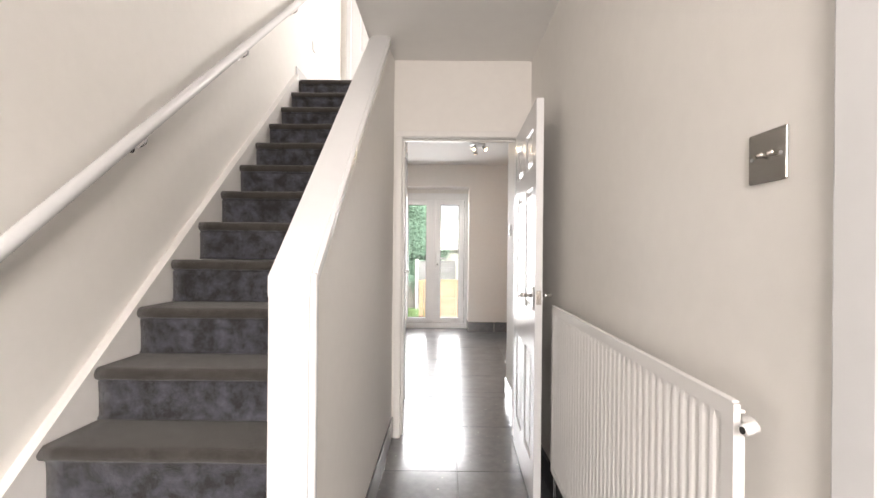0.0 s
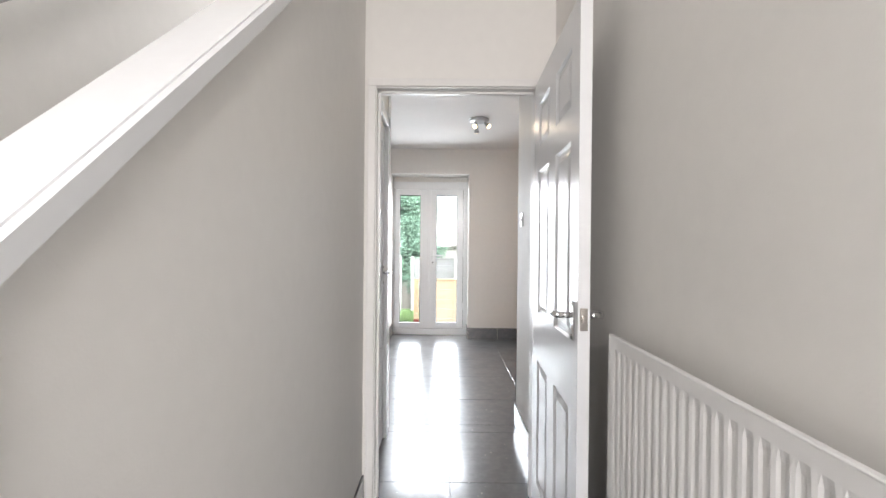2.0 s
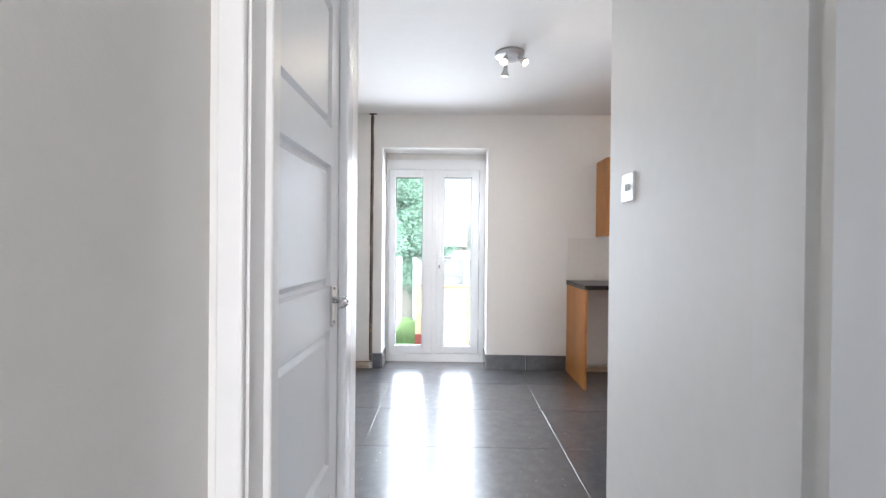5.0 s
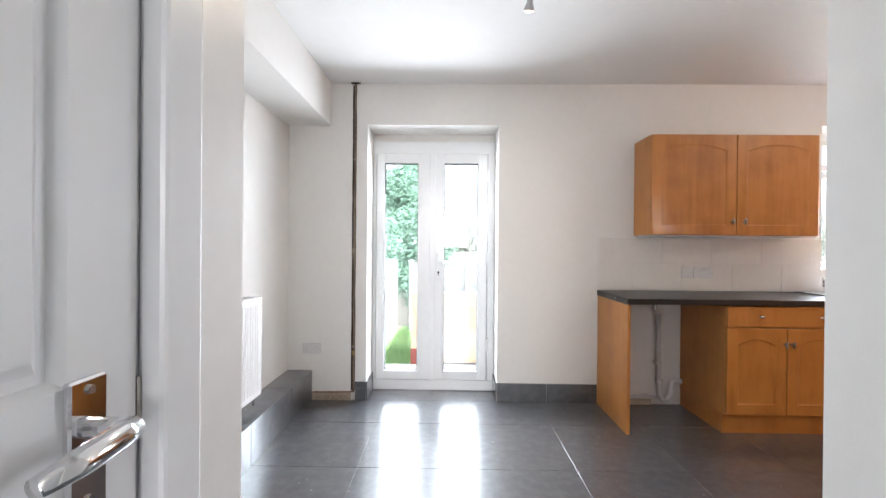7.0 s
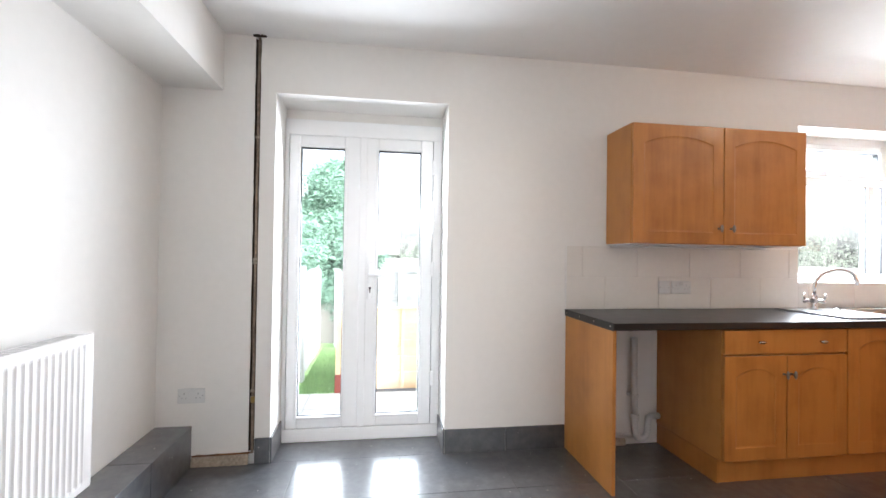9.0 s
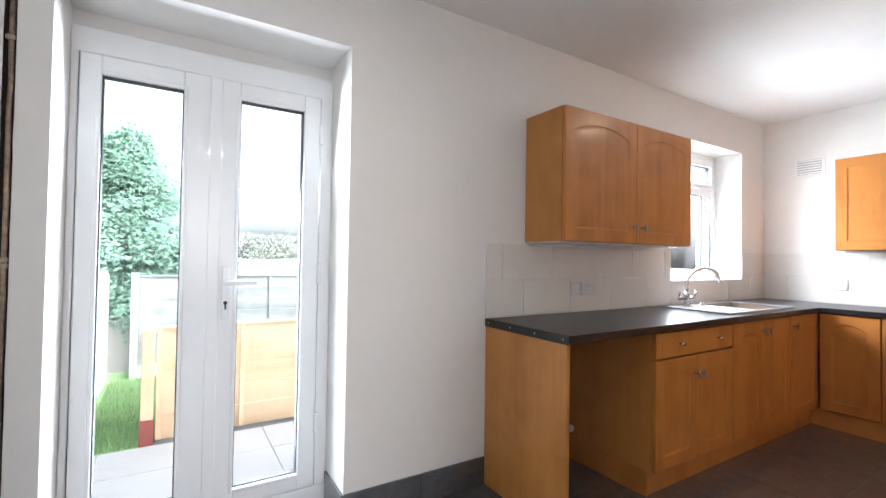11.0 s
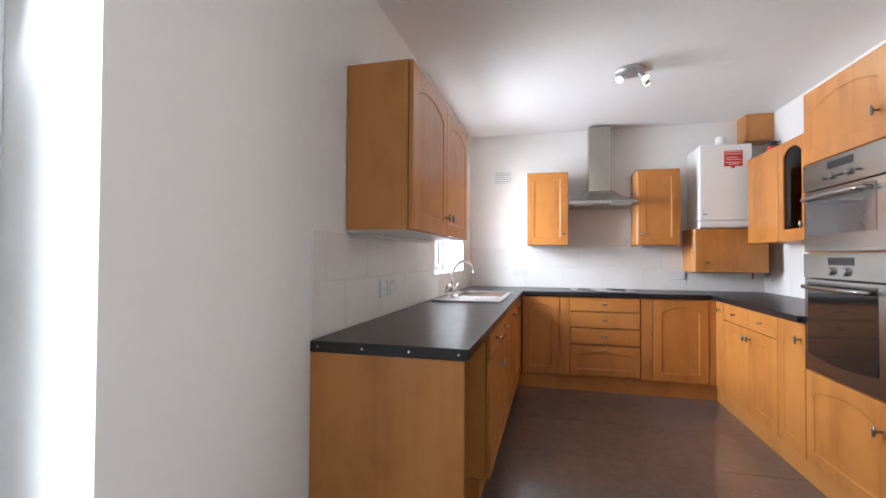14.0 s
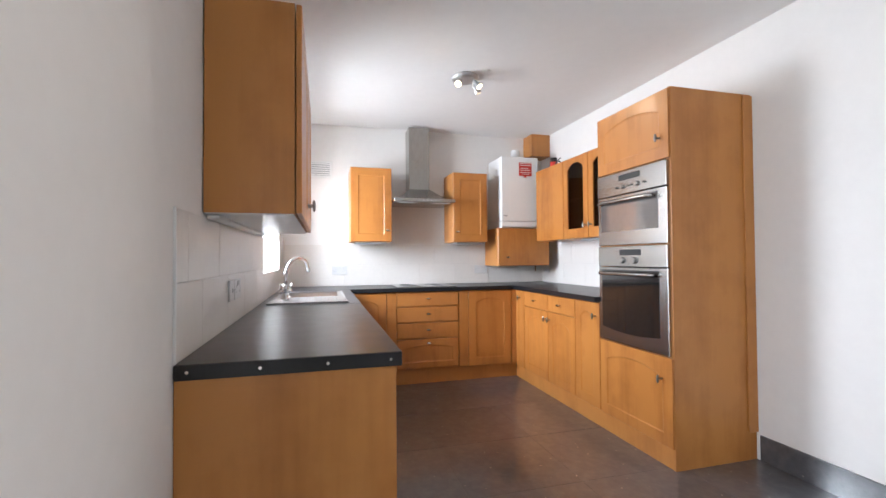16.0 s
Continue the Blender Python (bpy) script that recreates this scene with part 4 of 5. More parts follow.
for s in (-1, 1):
    lv = part("tap_lever", lathe([(0.012, 0), (0.013, 0.02), (0.016, 0.03), (0.015, 0.045), (0.008, 0.05)], 16, m=Matrix.Translation((s * 0.015, 0, 0.06)) @ Euler((0, radians(90 * s), 0)).to_matrix().to_4x4()), M_CHROME, tap, smooth=True)
    part("lever_bar", tube([(s * 0.055, 0, 0.06), (s * 0.057, -0.006, 0.085), (s * 0.062, -0.012, 0.11)], [0.006, 0.007, 0.009], 10), M_CHROME, lv, smooth=True)
tagged(part("plug", lathe([(0.024, 0), (0.026, 0.004), (0.018, 0.009), (0.006, 0.011), (0.005, 0.018)], 20, m=Matrix.Translation((3.055, 6.49, 0.911))), M_CHROME, smooth=True), "chrome and rubber sink plug lying by the tap", "plug")


# ---- wall units ----
def wall_unit(name, label, at, w, d, z0, z1, doors, rail=True):
    u = thing(name, label, "cabinet", at, "wall units of the kitchen")
    part("body", box(0, w, 0, d, z0, z1, 0.001), M_WOODSIDE, u, "honey wood carcass")
    for f in doors:
        front(u, "door", *f[:2], z0, z1, f[2], arch="square" not in f, plain="plain" in f)
    return u


WF = 6.362
u = wall_unit("wall_cabinet", "honey wood wall unit with two arched doors", facing("south", 1.437, WF), 1.203, Y1 - WF - 0.004, 1.338, 2.07,
              [(0, 0.612, (0.575, 1.437)), (0.612, 1.203, (0.66, 1.437))])
part("base_panel", box(0.004, 1.199, 0.004, Y1 - WF - 0.008, 1.3335, 1.338), M_CREAM, u, "white melamine underside")
tagged(part("under_cabinet_light", box(1.46, 2.62, 6.60, 6.64, 1.318, 1.3325, 0.004), M_CREAM), "slim white light under the wall unit", "light")
wall_unit("wall_cabinet", "narrow honey wood wall unit with one door", facing("west", 4.10, 6.017), 0.393, X1 - 4.10 - 0.004, 1.342, 2.058, [(0, 0.393, (0.352, 1.452, True), "square")])
wall_unit("wall_cabinet", "narrow honey wood wall unit beside the cooker hood", facing("west", 4.10, 5.0), 0.366, X1 - 4.10 - 0.004, 1.342, 2.05, [(0, 0.366, (0.04, 1.445, True), "square")])
for y in (6.0, 4.985):
    tagged(part("light_pelmet", box(4.12, 4.30, y - 0.33, y - 0.03, 1.324, 1.3395, 0.003), M_GREYPLASTIC), "grey light fitting under the wall unit", "light")
wall_unit("boiler_cabinet", "low honey wood cabinet under the boiler", facing("west", 4.07, 4.53), 0.585, X1 - 4.07 - 0.004, 1.095, 1.487, [(0, 0.585, (0.1, 1.185, True), "plain")])

# glazed corner unit on the south wall
GF = 4.12
u = thing("wall_cabinet", "honey wood wall unit with two arched smoked-glass doors", "cabinet", facing("north", 3.95, GF), "wall units of the kitchen")
gd = GF - Y0 - 0.004
part("body", box(0, 0.525, 0, gd, 1.345, 2.065, 0.001), M_WOODSIDE, u)
for b in ((0.525, 1.4, gd - 0.012, gd, 1.345, 2.065), (1.382, 1.4, 0, gd - 0.012, 1.345, 2.065), (0.525, 1.382, 0, gd - 0.012, 1.345, 1.363), (0.525, 1.382, 0, gd - 0.012, 2.047, 2.065), (0.525, 1.382, 0.02, gd - 0.012, 1.69, 1.706)):
    part("panel", box(*b), M_WOODSIDE, u)
front(u, "blank_panel", 0, 0.525, 1.345, 2.065, plain=True)


def glass_door(parent, x0, x1, z0, z1, kx, kz):
    d = bmesh.new()
    w, h, s = x1 - x0 - 2 * GAP, z1 - z0 - 2 * GAP, 0.068
    zt, n, rise = h - 0.105, 10, 0.055
    box(0, s, 0, 0.019, 0, h, 0.002, d), box(w - s, w, 0, 0.019, 0, h, 0.002, d), box(s, w - s, 0, 0.019, 0, s + 0.015, 0.0, d)
    arch = [(s + (w - 2 * s) * i / n, zt + rise * math.sin(math.pi * i / n) ** 0.7) for i in range(n + 1)]
    prism([(s, h - 0.002)] + [(x, z) for x, z in arch] + [(w - s, h - 0.002)], "y", 0.001, 0.019, d)
    ob = part("glass_door", d, M_WOOD, parent, at=pose(x0 + GAP, -0.0235, z0 + GAP))
    part("pane", box(s - 0.004, w - s + 0.004, 0.010, 0.014, s, h - 0.05), M_TINT, ob, "smoked glass pane")
    knob(ob, kx - x0, kz - z0)


glass_door(u, 0.527, 0.912, 1.345, 2.065, 0.875, 1.45)
glass_door(u, 0.914, 1.398, 1.345, 2.065, 0.955, 1.45)
tagged(part("under_cabinet_light", box(2.60, 3.3, 3.99, 4.05, 1.327, 1.3435, 0.004), M_GREYPLASTIC), "slim grey light under the glazed unit", "light")

# boxing for the flue, high in the corner
tagged(part("pipe_boxing", box(4.22, X1 - 0.002, Y0 + 0.002, 4.05, 2.30, H - 0.002, 0.002), M_WOODSIDE), "honey wood boxing under the ceiling corner", "boxing")

# boiler
bo = thing("boiler", "white wall-hung gas boiler with a red sticker", "boiler", facing("west", 4.045, 4.485))
BD = X1 - 4.045 - 0.004
part("casing", box(0, 0.415, 0, BD, 1.56, 2.235, 0.008, seg=2), M_CREAM, bo)
prof = [(0.0, 1.556), (0.0, 1.52)] + [(0.03 - 0.03 * math.cos(0.3 * k), 1.52 - 0.028 * math.sin(0.3 * k)) for k in range(1, 6)] + [(BD, 1.49), (BD, 1.556)]
part("control_flap", prism(prof, "x", 0.003, 0.412), M_CREAM, bo)
lab = part("label", box(0.195, 0.34, -0.0015, 0.0, 2.038, 2.178), M_RED, bo, "red warning sticker")
for z, a, b in ((2.165, 0.205, 0.33), (2.146, 0.205, 0.33), (2.115, 0.21, 0.3), (2.095, 0.21, 0.325), (2.07, 0.205, 0.33), (2.054, 0.23, 0.31)):
    part("print_line", box(a, b, -0.0025, -0.0014, z, z + 0.0055), M_PAPER, lab)
part("label_tab", box(0.25, 0.28, -0.0014, 0, 2.022, 2.038), M_RED, lab)
part("badge", box(0.02, 0.06, -0.002, 0, 1.61, 1.622, 0.0005), M_GREYPLASTIC, bo)
fl = part("flue", lathe([(0.055, 0), (0.055, 0.03), (0.048, 0.035), (0.048, 0.08), (0.04, 0.095)], 20, m=Matrix.Translation((0.21, 0.12, 2.235))), M_CREAM, bo, "white flue stub", True)
for k, px in enumerate((0.06, 0.13, 0.26, 0.33)):
    part("pipe", cyl((px, 0.2, 1.487), (px, 0.2, 1.53), 0.0075, n=10), M_COPPER, bo)
tagged(part("pipe_tail", cyl((4.33, 3.965, 1.03), (4.33, 3.965, 1.094), 0.0075, n=10), M_COPPER), "short copper pipe end below the cabinet", "pipe")

# cooker hood
hd = thing("cooker_hood", "stainless steel chimney cooker hood", "cooker hood")
HC = 5.318
part("chimney", box(4.23, X1 - 0.002, HC - 0.104, HC + 0.104, 1.875, H - 0.022, 0.003), M_HOODSTEEL, hd)
bm = bmesh.new()
lo = [bm.verts.new(v) for v in ((3.95, HC - 0.298, 1.755), (3.95, HC + 0.298, 1.755), (X1 - 0.002, HC + 0.298, 1.755), (X1 - 0.002, HC - 0.298, 1.755))]
mid = [bm.verts.new(v) for v in ((4.10, HC - 0.185, 1.81), (4.10, HC + 0.185, 1.81), (X1 - 0.002, HC + 0.185, 1.81), (X1 - 0.002, HC - 0.185, 1.81))]
hi = [bm.verts.new(v) for v in ((4.226, HC - 0.108, 1.885), (4.226, HC + 0.108, 1.885), (X1 - 0.002, HC + 0.108, 1.885), (X1 - 0.002, HC - 0.108, 1.885))]
for A, B in ((lo, mid), (mid, hi)):
    for i in range(4):
        bm.faces.new((A[i], A[(i + 1) % 4], B[(i + 1) % 4], B[i]))
bm.faces.new(hi), bm.faces.new(lo[::-1])
bmesh.ops.recalc_face_normals(bm, faces=bm.faces[:])
part("canopy", bm, M_STEEL, hd)
rim = part("rim", box(3.945, X1 - 0.002, HC - 0.301, HC + 0.301, 1.722, 1.755, 0.003), M_STEEL, hd)
for y in (-0.17, 0.17):
    part("lamp_cover", box(3.99, 4.05, HC + y - 0.09, HC + y + 0.09, 1.7195, 1.722), M_HOODLENS, rim, "pale lamp cover")
for k in range(4):
    part("push_button", cyl((3.9455, HC - 0.06 + 0.04 * k, 1.738), (3.942, HC - 0.06 + 0.04 * k, 1.738), 0.006, n=12), M_CHROME, rim)

# ventilation grille
vg = thing("vent_grille", "white plastic ventilation grille high on the wall", "vent", facing("west", X1, 6.405))
part("frame", box(0, 0.225, -0.008, -0.001, 2.0, 2.17, 0.003), M_CREAM, vg)
part("backing", box(0.025, 0.2, -0.0085, -0.0078, 2.022, 2.15), M_GREYPLASTIC, vg)
for k in range(6):
    part("slat", box(0.026, 0.2, -0.013, -0.0086, 2.026 + 0.0215 * k, 2.039 + 0.0215 * k, 0.001), M_CREAM, vg)


# ---- switches and sockets ----
def plate(name, label, at, w, h, rockers, pins=(), material=None, flat=0.009):
    t = thing(name, label, "socket" if pins else "switch", at)
    part("faceplate", box(-w / 2, w / 2, -flat, -0.0005, -h / 2, h / 2, 0.003, seg=2), material or M_SOCKET, t)
    for x, z in rockers:
        part("rocker", box(x - 0.006, x + 0.006, -flat - 0.004, -flat, z - 0.011, z + 0.011, 0.002), material or M_SOCKET, t)
    for x in pins:
        bm = box(x - 0.003, x + 0.003, -flat - 0.0006, -flat + 0.001, 0.008, 0.018)
        box(x - 0.014, x - 0.007, -flat - 0.0006, -flat + 0.001, -0.014, -0.009, bm=bm)
        box(x + 0.007, x + 0.014, -flat - 0.0006, -flat + 0.001, -0.014, -0.009, bm=bm)
        part("pin_holes", bm, M_GREYPLASTIC, t, "dark pin holes")
    for x in (-w / 2 + 0.011, w / 2 - 0.011):
        part("screw", cyl((x, -flat - 0.001, 0), (x, -flat + 0.001, 0), 0.0035, n=10), M_GREYPLASTIC, t)
    return t


def double_socket(x, y, z, side, label="white double socket"):
    return plate("double_socket", label, facing(side, x, y, z), 0.148, 0.087, [(-0.012, 0.026), (0.012, 0.026)], [-0.038, 0.038])


double_socket(-1.13, Y1, 0.412, "south", "white double socket low on the plaster wall")
double_socket(1.985, Y1 - 0.006, 1.052, "south", "white double socket on the splashback tiles")
plate("fused_switch", "white switch on the splashback tiles", facing("south", 1.86, Y1 - 0.006, 1.052), 0.087, 0.087, [(0.0, 0.0)])
double_socket(X1 - 0.006, 6.108, 1.063, "west", "white double socket on the splashback tiles")
double_socket(X1 - 0.006, 4.585, 1.055, "west", "white double socket on the splashback tiles")
plate("cooker_switch", "white cooker switch on the tiles", facing("north", 4.30, Y0 + 0.006, 1.055), 0.087, 0.087, [(0, 0)])
plate("light_switch", "white two-gang light switch in the passage", facing("west", 0.55, 3.655, 1.42), 0.09, 0.09, [(-0.009, 0), (0.014, 0)])
sw = plate("dimmer_switch", "brushed nickel two-gang switch plate in the hall", facing("west", HX, 0.736, 1.424), 0.09, 0.09, [], material=M_STEEL, flat=0.006)
for x in (-0.012, 0.012):
    part("toggle", lathe([(0.006, 0), (0.0045, 0.003), (0.0028, 0.009), (0.0032, 0.012)], 12, m=Matrix.Translation((x, -0.006, 0.004)) @ Euler((radians(105), 0, 0)).to_matrix().to_4x4()), M_NICKEL, sw, "nickel toggle")
plate("light_switch", "white light switch on the stairs wall", facing("east", X0, 4.31, 3.25), 0.087, 0.087, [(0, 0)])


# ---- radiators ----
def radiator(label, at, length, z0, z1, depth=0.07, covers=True):
    """Double panel radiator: fluted front sheet, top grille, side covers; faces -y, from x = 0."""
    r = thing("radiator", label, "radiator", at)
    bm = bmesh.new()
    pitch, steps = 0.0335, []
    n = int((length - 0.05) / pitch)
    x = 0.025
    for k in range(n):
        for u, y in ((0.0, 0.0), (0.25, 0.001), (0.42, 0.0038), (0.6, 0.005), (0.78, 0.0038), (0.95, 0.001)):
            steps.append((x + (k + u) * pitch, y))
    steps = [(0.0, 0.0)] + steps + [(length, 0.0)]
    bot, top = z0 + 0.035, z1 - 0.05
    rows = []
    for z, f in ((z0, 0.0), (z0 + 0.022, 0.0), (bot, 1.0), (top, 1.0), (top + 0.018, 0.0), (z1 - 0.004, 0.0)):
        rows.append([bm.verts.new((px, py * f, z)) for px, py in steps])
    for a, b in zip(rows, rows[1:]):
        for i in range(len(steps) - 1):
            bm.faces.new((a[i], a[i + 1], b[i + 1], b[i]))
    bmesh.ops.recalc_face_normals(bm, faces=bm.faces[:])
    part("front_panel", bm, M_RAD, r, "fluted white steel panel")
    part("back_panel", box(0.01, length - 0.01, depth - 0.02, depth - 0.012, z0 + 0.01, z1 - 0.02), M_RAD, r)
    if not covers:
        part("top_seam", box(0, length, -0.001, 0.012, z1 - 0.006, z1, 0.002), M_RAD, r)
        part("end_seam", box(-0.002, 0.0, 0, 0.012, z0, z1 - 0.006), M_RAD, r)
        part("end_seam", box(length, length + 0.002, 0, 0.012, z0, z1 - 0.006), M_RAD, r)
        return r
    part("side_cover", box(-0.004, 0.0, 0.0, depth, z0 + 0.01, z1 - 0.002, 0.001), M_RAD, r)
    part("side_cover", box(length, length + 0.004, 0.0, depth, z0 + 0.01, z1 - 0.002, 0.001), M_RAD, r)
    tp = part("top_grille", box(-0.004, length + 0.004, -0.002, depth, z1 - 0.004, z1, 0.001), M_RAD, r, "white top grille")
    for k in range(int(length / 0.024) - 1):
        part("slot", box(0.02 + 0.024 * k, 0.034 + 0.024 * k, 0.02, depth - 0.012, z1, z1 + 0.0006), M_GREYPLASTIC, tp)
    for px in (0.18, length - 0.18):
        part("bracket", box(px - 0.015, px + 0.015, depth - 0.012, depth + 0.015, z0 + 0.05, z1 - 0.08), M_RAD, r)
    return r


r = radiator("white double-panel radiator on the hall wall", facing("west", 0.495, 1.982, 0), 1.262, 0.245, 1.005, 0.04, False)
stub = part("bleed_elbow", tube([(1.255, 0.022, 0.972), (1.275, 0.022, 0.972), (1.288, 0.018, 0.97), (1.292, -0.002, 0.966)], [0.009, 0.0095, 0.010, 0.010], 14), M_RAD, r, "white bleed elbow", True)
part("bleed_valve", cyl((1.292, -0.0025, 0.966), (1.292, -0.005, 0.966), 0.006, n=12), M_DARK, stub, "dark bleed hole")
part("valve", tube([(0.0, 0.03, 0.28), (-0.025, 0.03, 0.275), (-0.03, 0.03, 0.2), (-0.03, 0.03, 0.0)], 0.009, 10), M_CHROME, r, "chrome valve tail", True)
r = radiator("long white double-panel radiator above the tiled ledge", facing("east", -1.205, 4.13, 0), 1.745, 0.303, 0.915, 0.09)
part("valve", tube([(1.72, 0.04, 0.33), (1.72, 0.04, 0.29), (1.725, 0.04, 0.225)], 0.008, 10), M_CHROME, r, "chrome valve tail", True)


# ---- ceiling spot lamps ----
def spot_lamp(x, y, z, heads, label):
    s = thing("ceiling_spotlight", label, "ceiling light", pose(x, y, z), "ceiling spotlights")
    part("base", lathe([(0.1, 0), (0.1, -0.014), (0.092, -0.026), (0.05, -0.029), (0.002, -0.029)][::-1], 36), M_LAMPMETAL, s, "round brushed steel base", True)
    for a, tilt in heads:
        d = Vector((math.cos(radians(a)), math.sin(radians(a)), 0))
        p = d * 0.074 + Vector((0, 0, -0.03))
        aim = (d * math.cos(radians(tilt)) + Vector((0, 0, -math.sin(radians(tilt))))).normalized()
        q = p + Vector((0, 0, -0.036)) + d * 0.016
        hd_ = part("head", lathe([(0.012, 0.0), (0.015, 0.01), (0.016, 0.032), (0.026, 0.055), (0.028, 0.07), (0.025, 0.07), (0.021, 0.06)], 20,
                                 m=Matrix.Translation(q - aim * 0.02) @ aim.to_track_quat("Z", "Y").to_matrix().to_4x4()), M_LAMPMETAL, s, "swivel spot head", True)
        part("stem", tube([p + Vector((0, 0, 0.004)), p + Vector((0, 0, -0.016)), q], 0.0045, 8), M_LAMPMETAL, hd_)
        part("bulb", lathe([(0.0225, 0.0), (0.0225, 0.006), (0.012, 0.011), (0.001, 0.012)], 18, m=Matrix.Translation(q + aim * 0.042) @ aim.to_track_quat("Z", "Y").to_matrix().to_4x4()), M_BULB, hd_, "lit halogen bulb")
        lt = bpy.data.lights.new("spot_beam", "SPOT")
        lt.energy, lt.color, lt.spot_size, lt.spot_blend, lt.shadow_soft_size = P_SPOT, (1.0, 0.78, 0.52), radians(150), 0.9, 0.02
        ob = new("spot_beam", lt)
        e = Vector((x, y, z)) + q + aim * 0.062
        ob.matrix_world = look(e, e + aim)
    return s


spot_lamp(0.382, 5.265, H, ((245, 52), (318, 40), (100, 72)), "round steel ceiling light with three lit spots")
spot_lamp(2.96, 5.237, H, ((138, 42), (222, 48), (282, 52)), "round steel ceiling light with three lit spots")

# ---- exposed pipe in its chase ----
pc = thing("pipe_chase", "rough open chase in the plaster with an old copper pipe", "pipe")
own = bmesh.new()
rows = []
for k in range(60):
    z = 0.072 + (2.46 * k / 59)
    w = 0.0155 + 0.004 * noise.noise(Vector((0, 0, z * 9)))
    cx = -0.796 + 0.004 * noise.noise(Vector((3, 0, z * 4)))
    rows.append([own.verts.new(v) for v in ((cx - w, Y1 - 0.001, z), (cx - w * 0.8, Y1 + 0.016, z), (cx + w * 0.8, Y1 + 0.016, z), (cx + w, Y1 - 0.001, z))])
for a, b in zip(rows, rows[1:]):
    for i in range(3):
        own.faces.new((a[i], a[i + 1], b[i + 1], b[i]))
# recess shade is part of this channel's colour
part("channel", own, M_CHASE, pc, "brown bare render darkened for the shade in the chase")
part("copper_pipe", tube([(-0.793 + 0.004 * noise.noise(Vector((5, 0, k * 0.6))), Y1 + 0.006, 0.06 + 0.124 * k) for k in range(21)], 0.0075, 10), M_OLDPIPE, pc, "old pipe, pale from plaster stains and a painted highlight", True)
for k, z in enumerate((0.38, 0.42, 1.18, 1.2, 1.93)):
    part("plaster_dab", box(-0.808, -0.782, Y1 - 0.003, Y1 + 0.008, z, z + 0.018, 0.004), M_PLASTER, pc, "pale plaster dab")
part("pipe_joint", lathe([(0.011, 0), (0.013, 0.006), (0.013, 0.03), (0.011, 0.036)], 6, m=Matrix.Translation((-0.793, Y1 + 0.0, 0.36))), M_BRASS, pc, "brass joint")
# the hole's shade drawn as dark discs set on the ceiling
hole = bmesh.new()
for k in range(7):
    a = 2 * math.pi * k / 7
    cyl((-0.79 + 0.028 * math.cos(a), Y1 - 0.01 + 0.006 * math.sin(a), H - 0.006), (-0.79 + 0.028 * math.cos(a), Y1 - 0.01 + 0.006 * math.sin(a), H + 0.004), 0.012, n=7, bm=hole)
part("ceiling_hole", hole, M_CHASE, pc, "ragged ceiling hole drawn as dark discs")
# broken plaster where the skirting is missing
br = bmesh.new()
rows = []
for k in range(34):
    x = -1.124 + 0.315 * k / 33
    top = 0.066 + 0.008 * noise.noise(Vector((x * 30, 0, 0)))
    low = 0.048 + 0.006 * noise.noise(Vector((x * 22, 5, 0)))
    rows.append([br.verts.new(v) for v in ((x, Y1 - 0.002, top), (x, Y1 - 0.006, low), (x, Y1 - 0.012, low - 0.012), (x, Y1 - 0.015 + 0.004 * noise.noise(Vector((x * 40, 9, 0))), 0.0))])
for a, b in zip(rows, rows[1:]):
    for i in range(3):
        br.faces.new((a[i], a[i + 1], b[i + 1], b[i]))
tagged(part("broken_plaster", br, M_PLASTER), "broken brown and white plaster edge above the floor", "plaster")
tagged(part("skirting_pipe", tube([(-1.12, Y1 - 0.009, 0.062), (-0.95, Y1 - 0.007, 0.064), (-0.8, Y1 - 0.004, 0.066)], 0.005, 8), M_COPPER, smooth=True), "thin old pipe along the missing skirting", "pipe")

# ---- waste pipe in the appliance gap ----
wp = thing("waste_pipe", "white plastic standpipe with a bottle trap in the appliance gap", "pipe")
part("standpipe", tube([(1.62, Y1 - 0.05, 0.72), (1.62, Y1 - 0.05, 0.4), (1.628, Y1 - 0.05, 0.17)], 0.02, 14), M_WASTE, wp, smooth=True)
part("trap", tube([(1.628, Y1 - 0.05, 0.2)] + [(1.675 - 0.045 * math.cos(a), Y1 - 0.05, 0.11 - 0.06 * math.sin(a)) for a in (0.4 * k for k in range(9))] + [(1.725, Y1 - 0.05, 0.19), (1.745, Y1 - 0.05, 0.2), (1.80, Y1 - 0.045, 0.195)], 0.021, 14), M_WASTE, wp, smooth=True)
part("collar", lathe([(0.026, 0), (0.028, 0.012), (0.028, 0.03), (0.024, 0.036)], 16, m=Matrix.Translation((1.627, Y1 - 0.05, 0.18))), M_WASTE, wp)
part("pipe_clip", box(1.595, 1.645, Y1 - 0.07, Y1 - 0.002, 0.33, 0.35, 0.003), M_WASTE, wp)
part("supply_valve", cyl((1.60, Y1 - 0.03, 0.76), (1.60, Y1 - 0.03, 0.80), 0.012, n=10), M_NICKEL, wp)
part("hose", tube([(1.19, Y1 - 0.03, 0.06), (1.3, Y1 - 0.045, 0.05), (1.42, Y1 - 0.05, 0.07), (1.53, Y1 - 0.04, 0.085), (1.62, Y1 - 0.03, 0.06)], 0.011, 10), M_WASTE, wp, smooth=True)
tagged(part("gap_debris", box(1.30, 1.58, Y1 - 0.03, Y1 - 0.004, 0.0, 0.045, 0.006), M_PLASTER), "rough plaster edge at the back of the gap", "plaster")

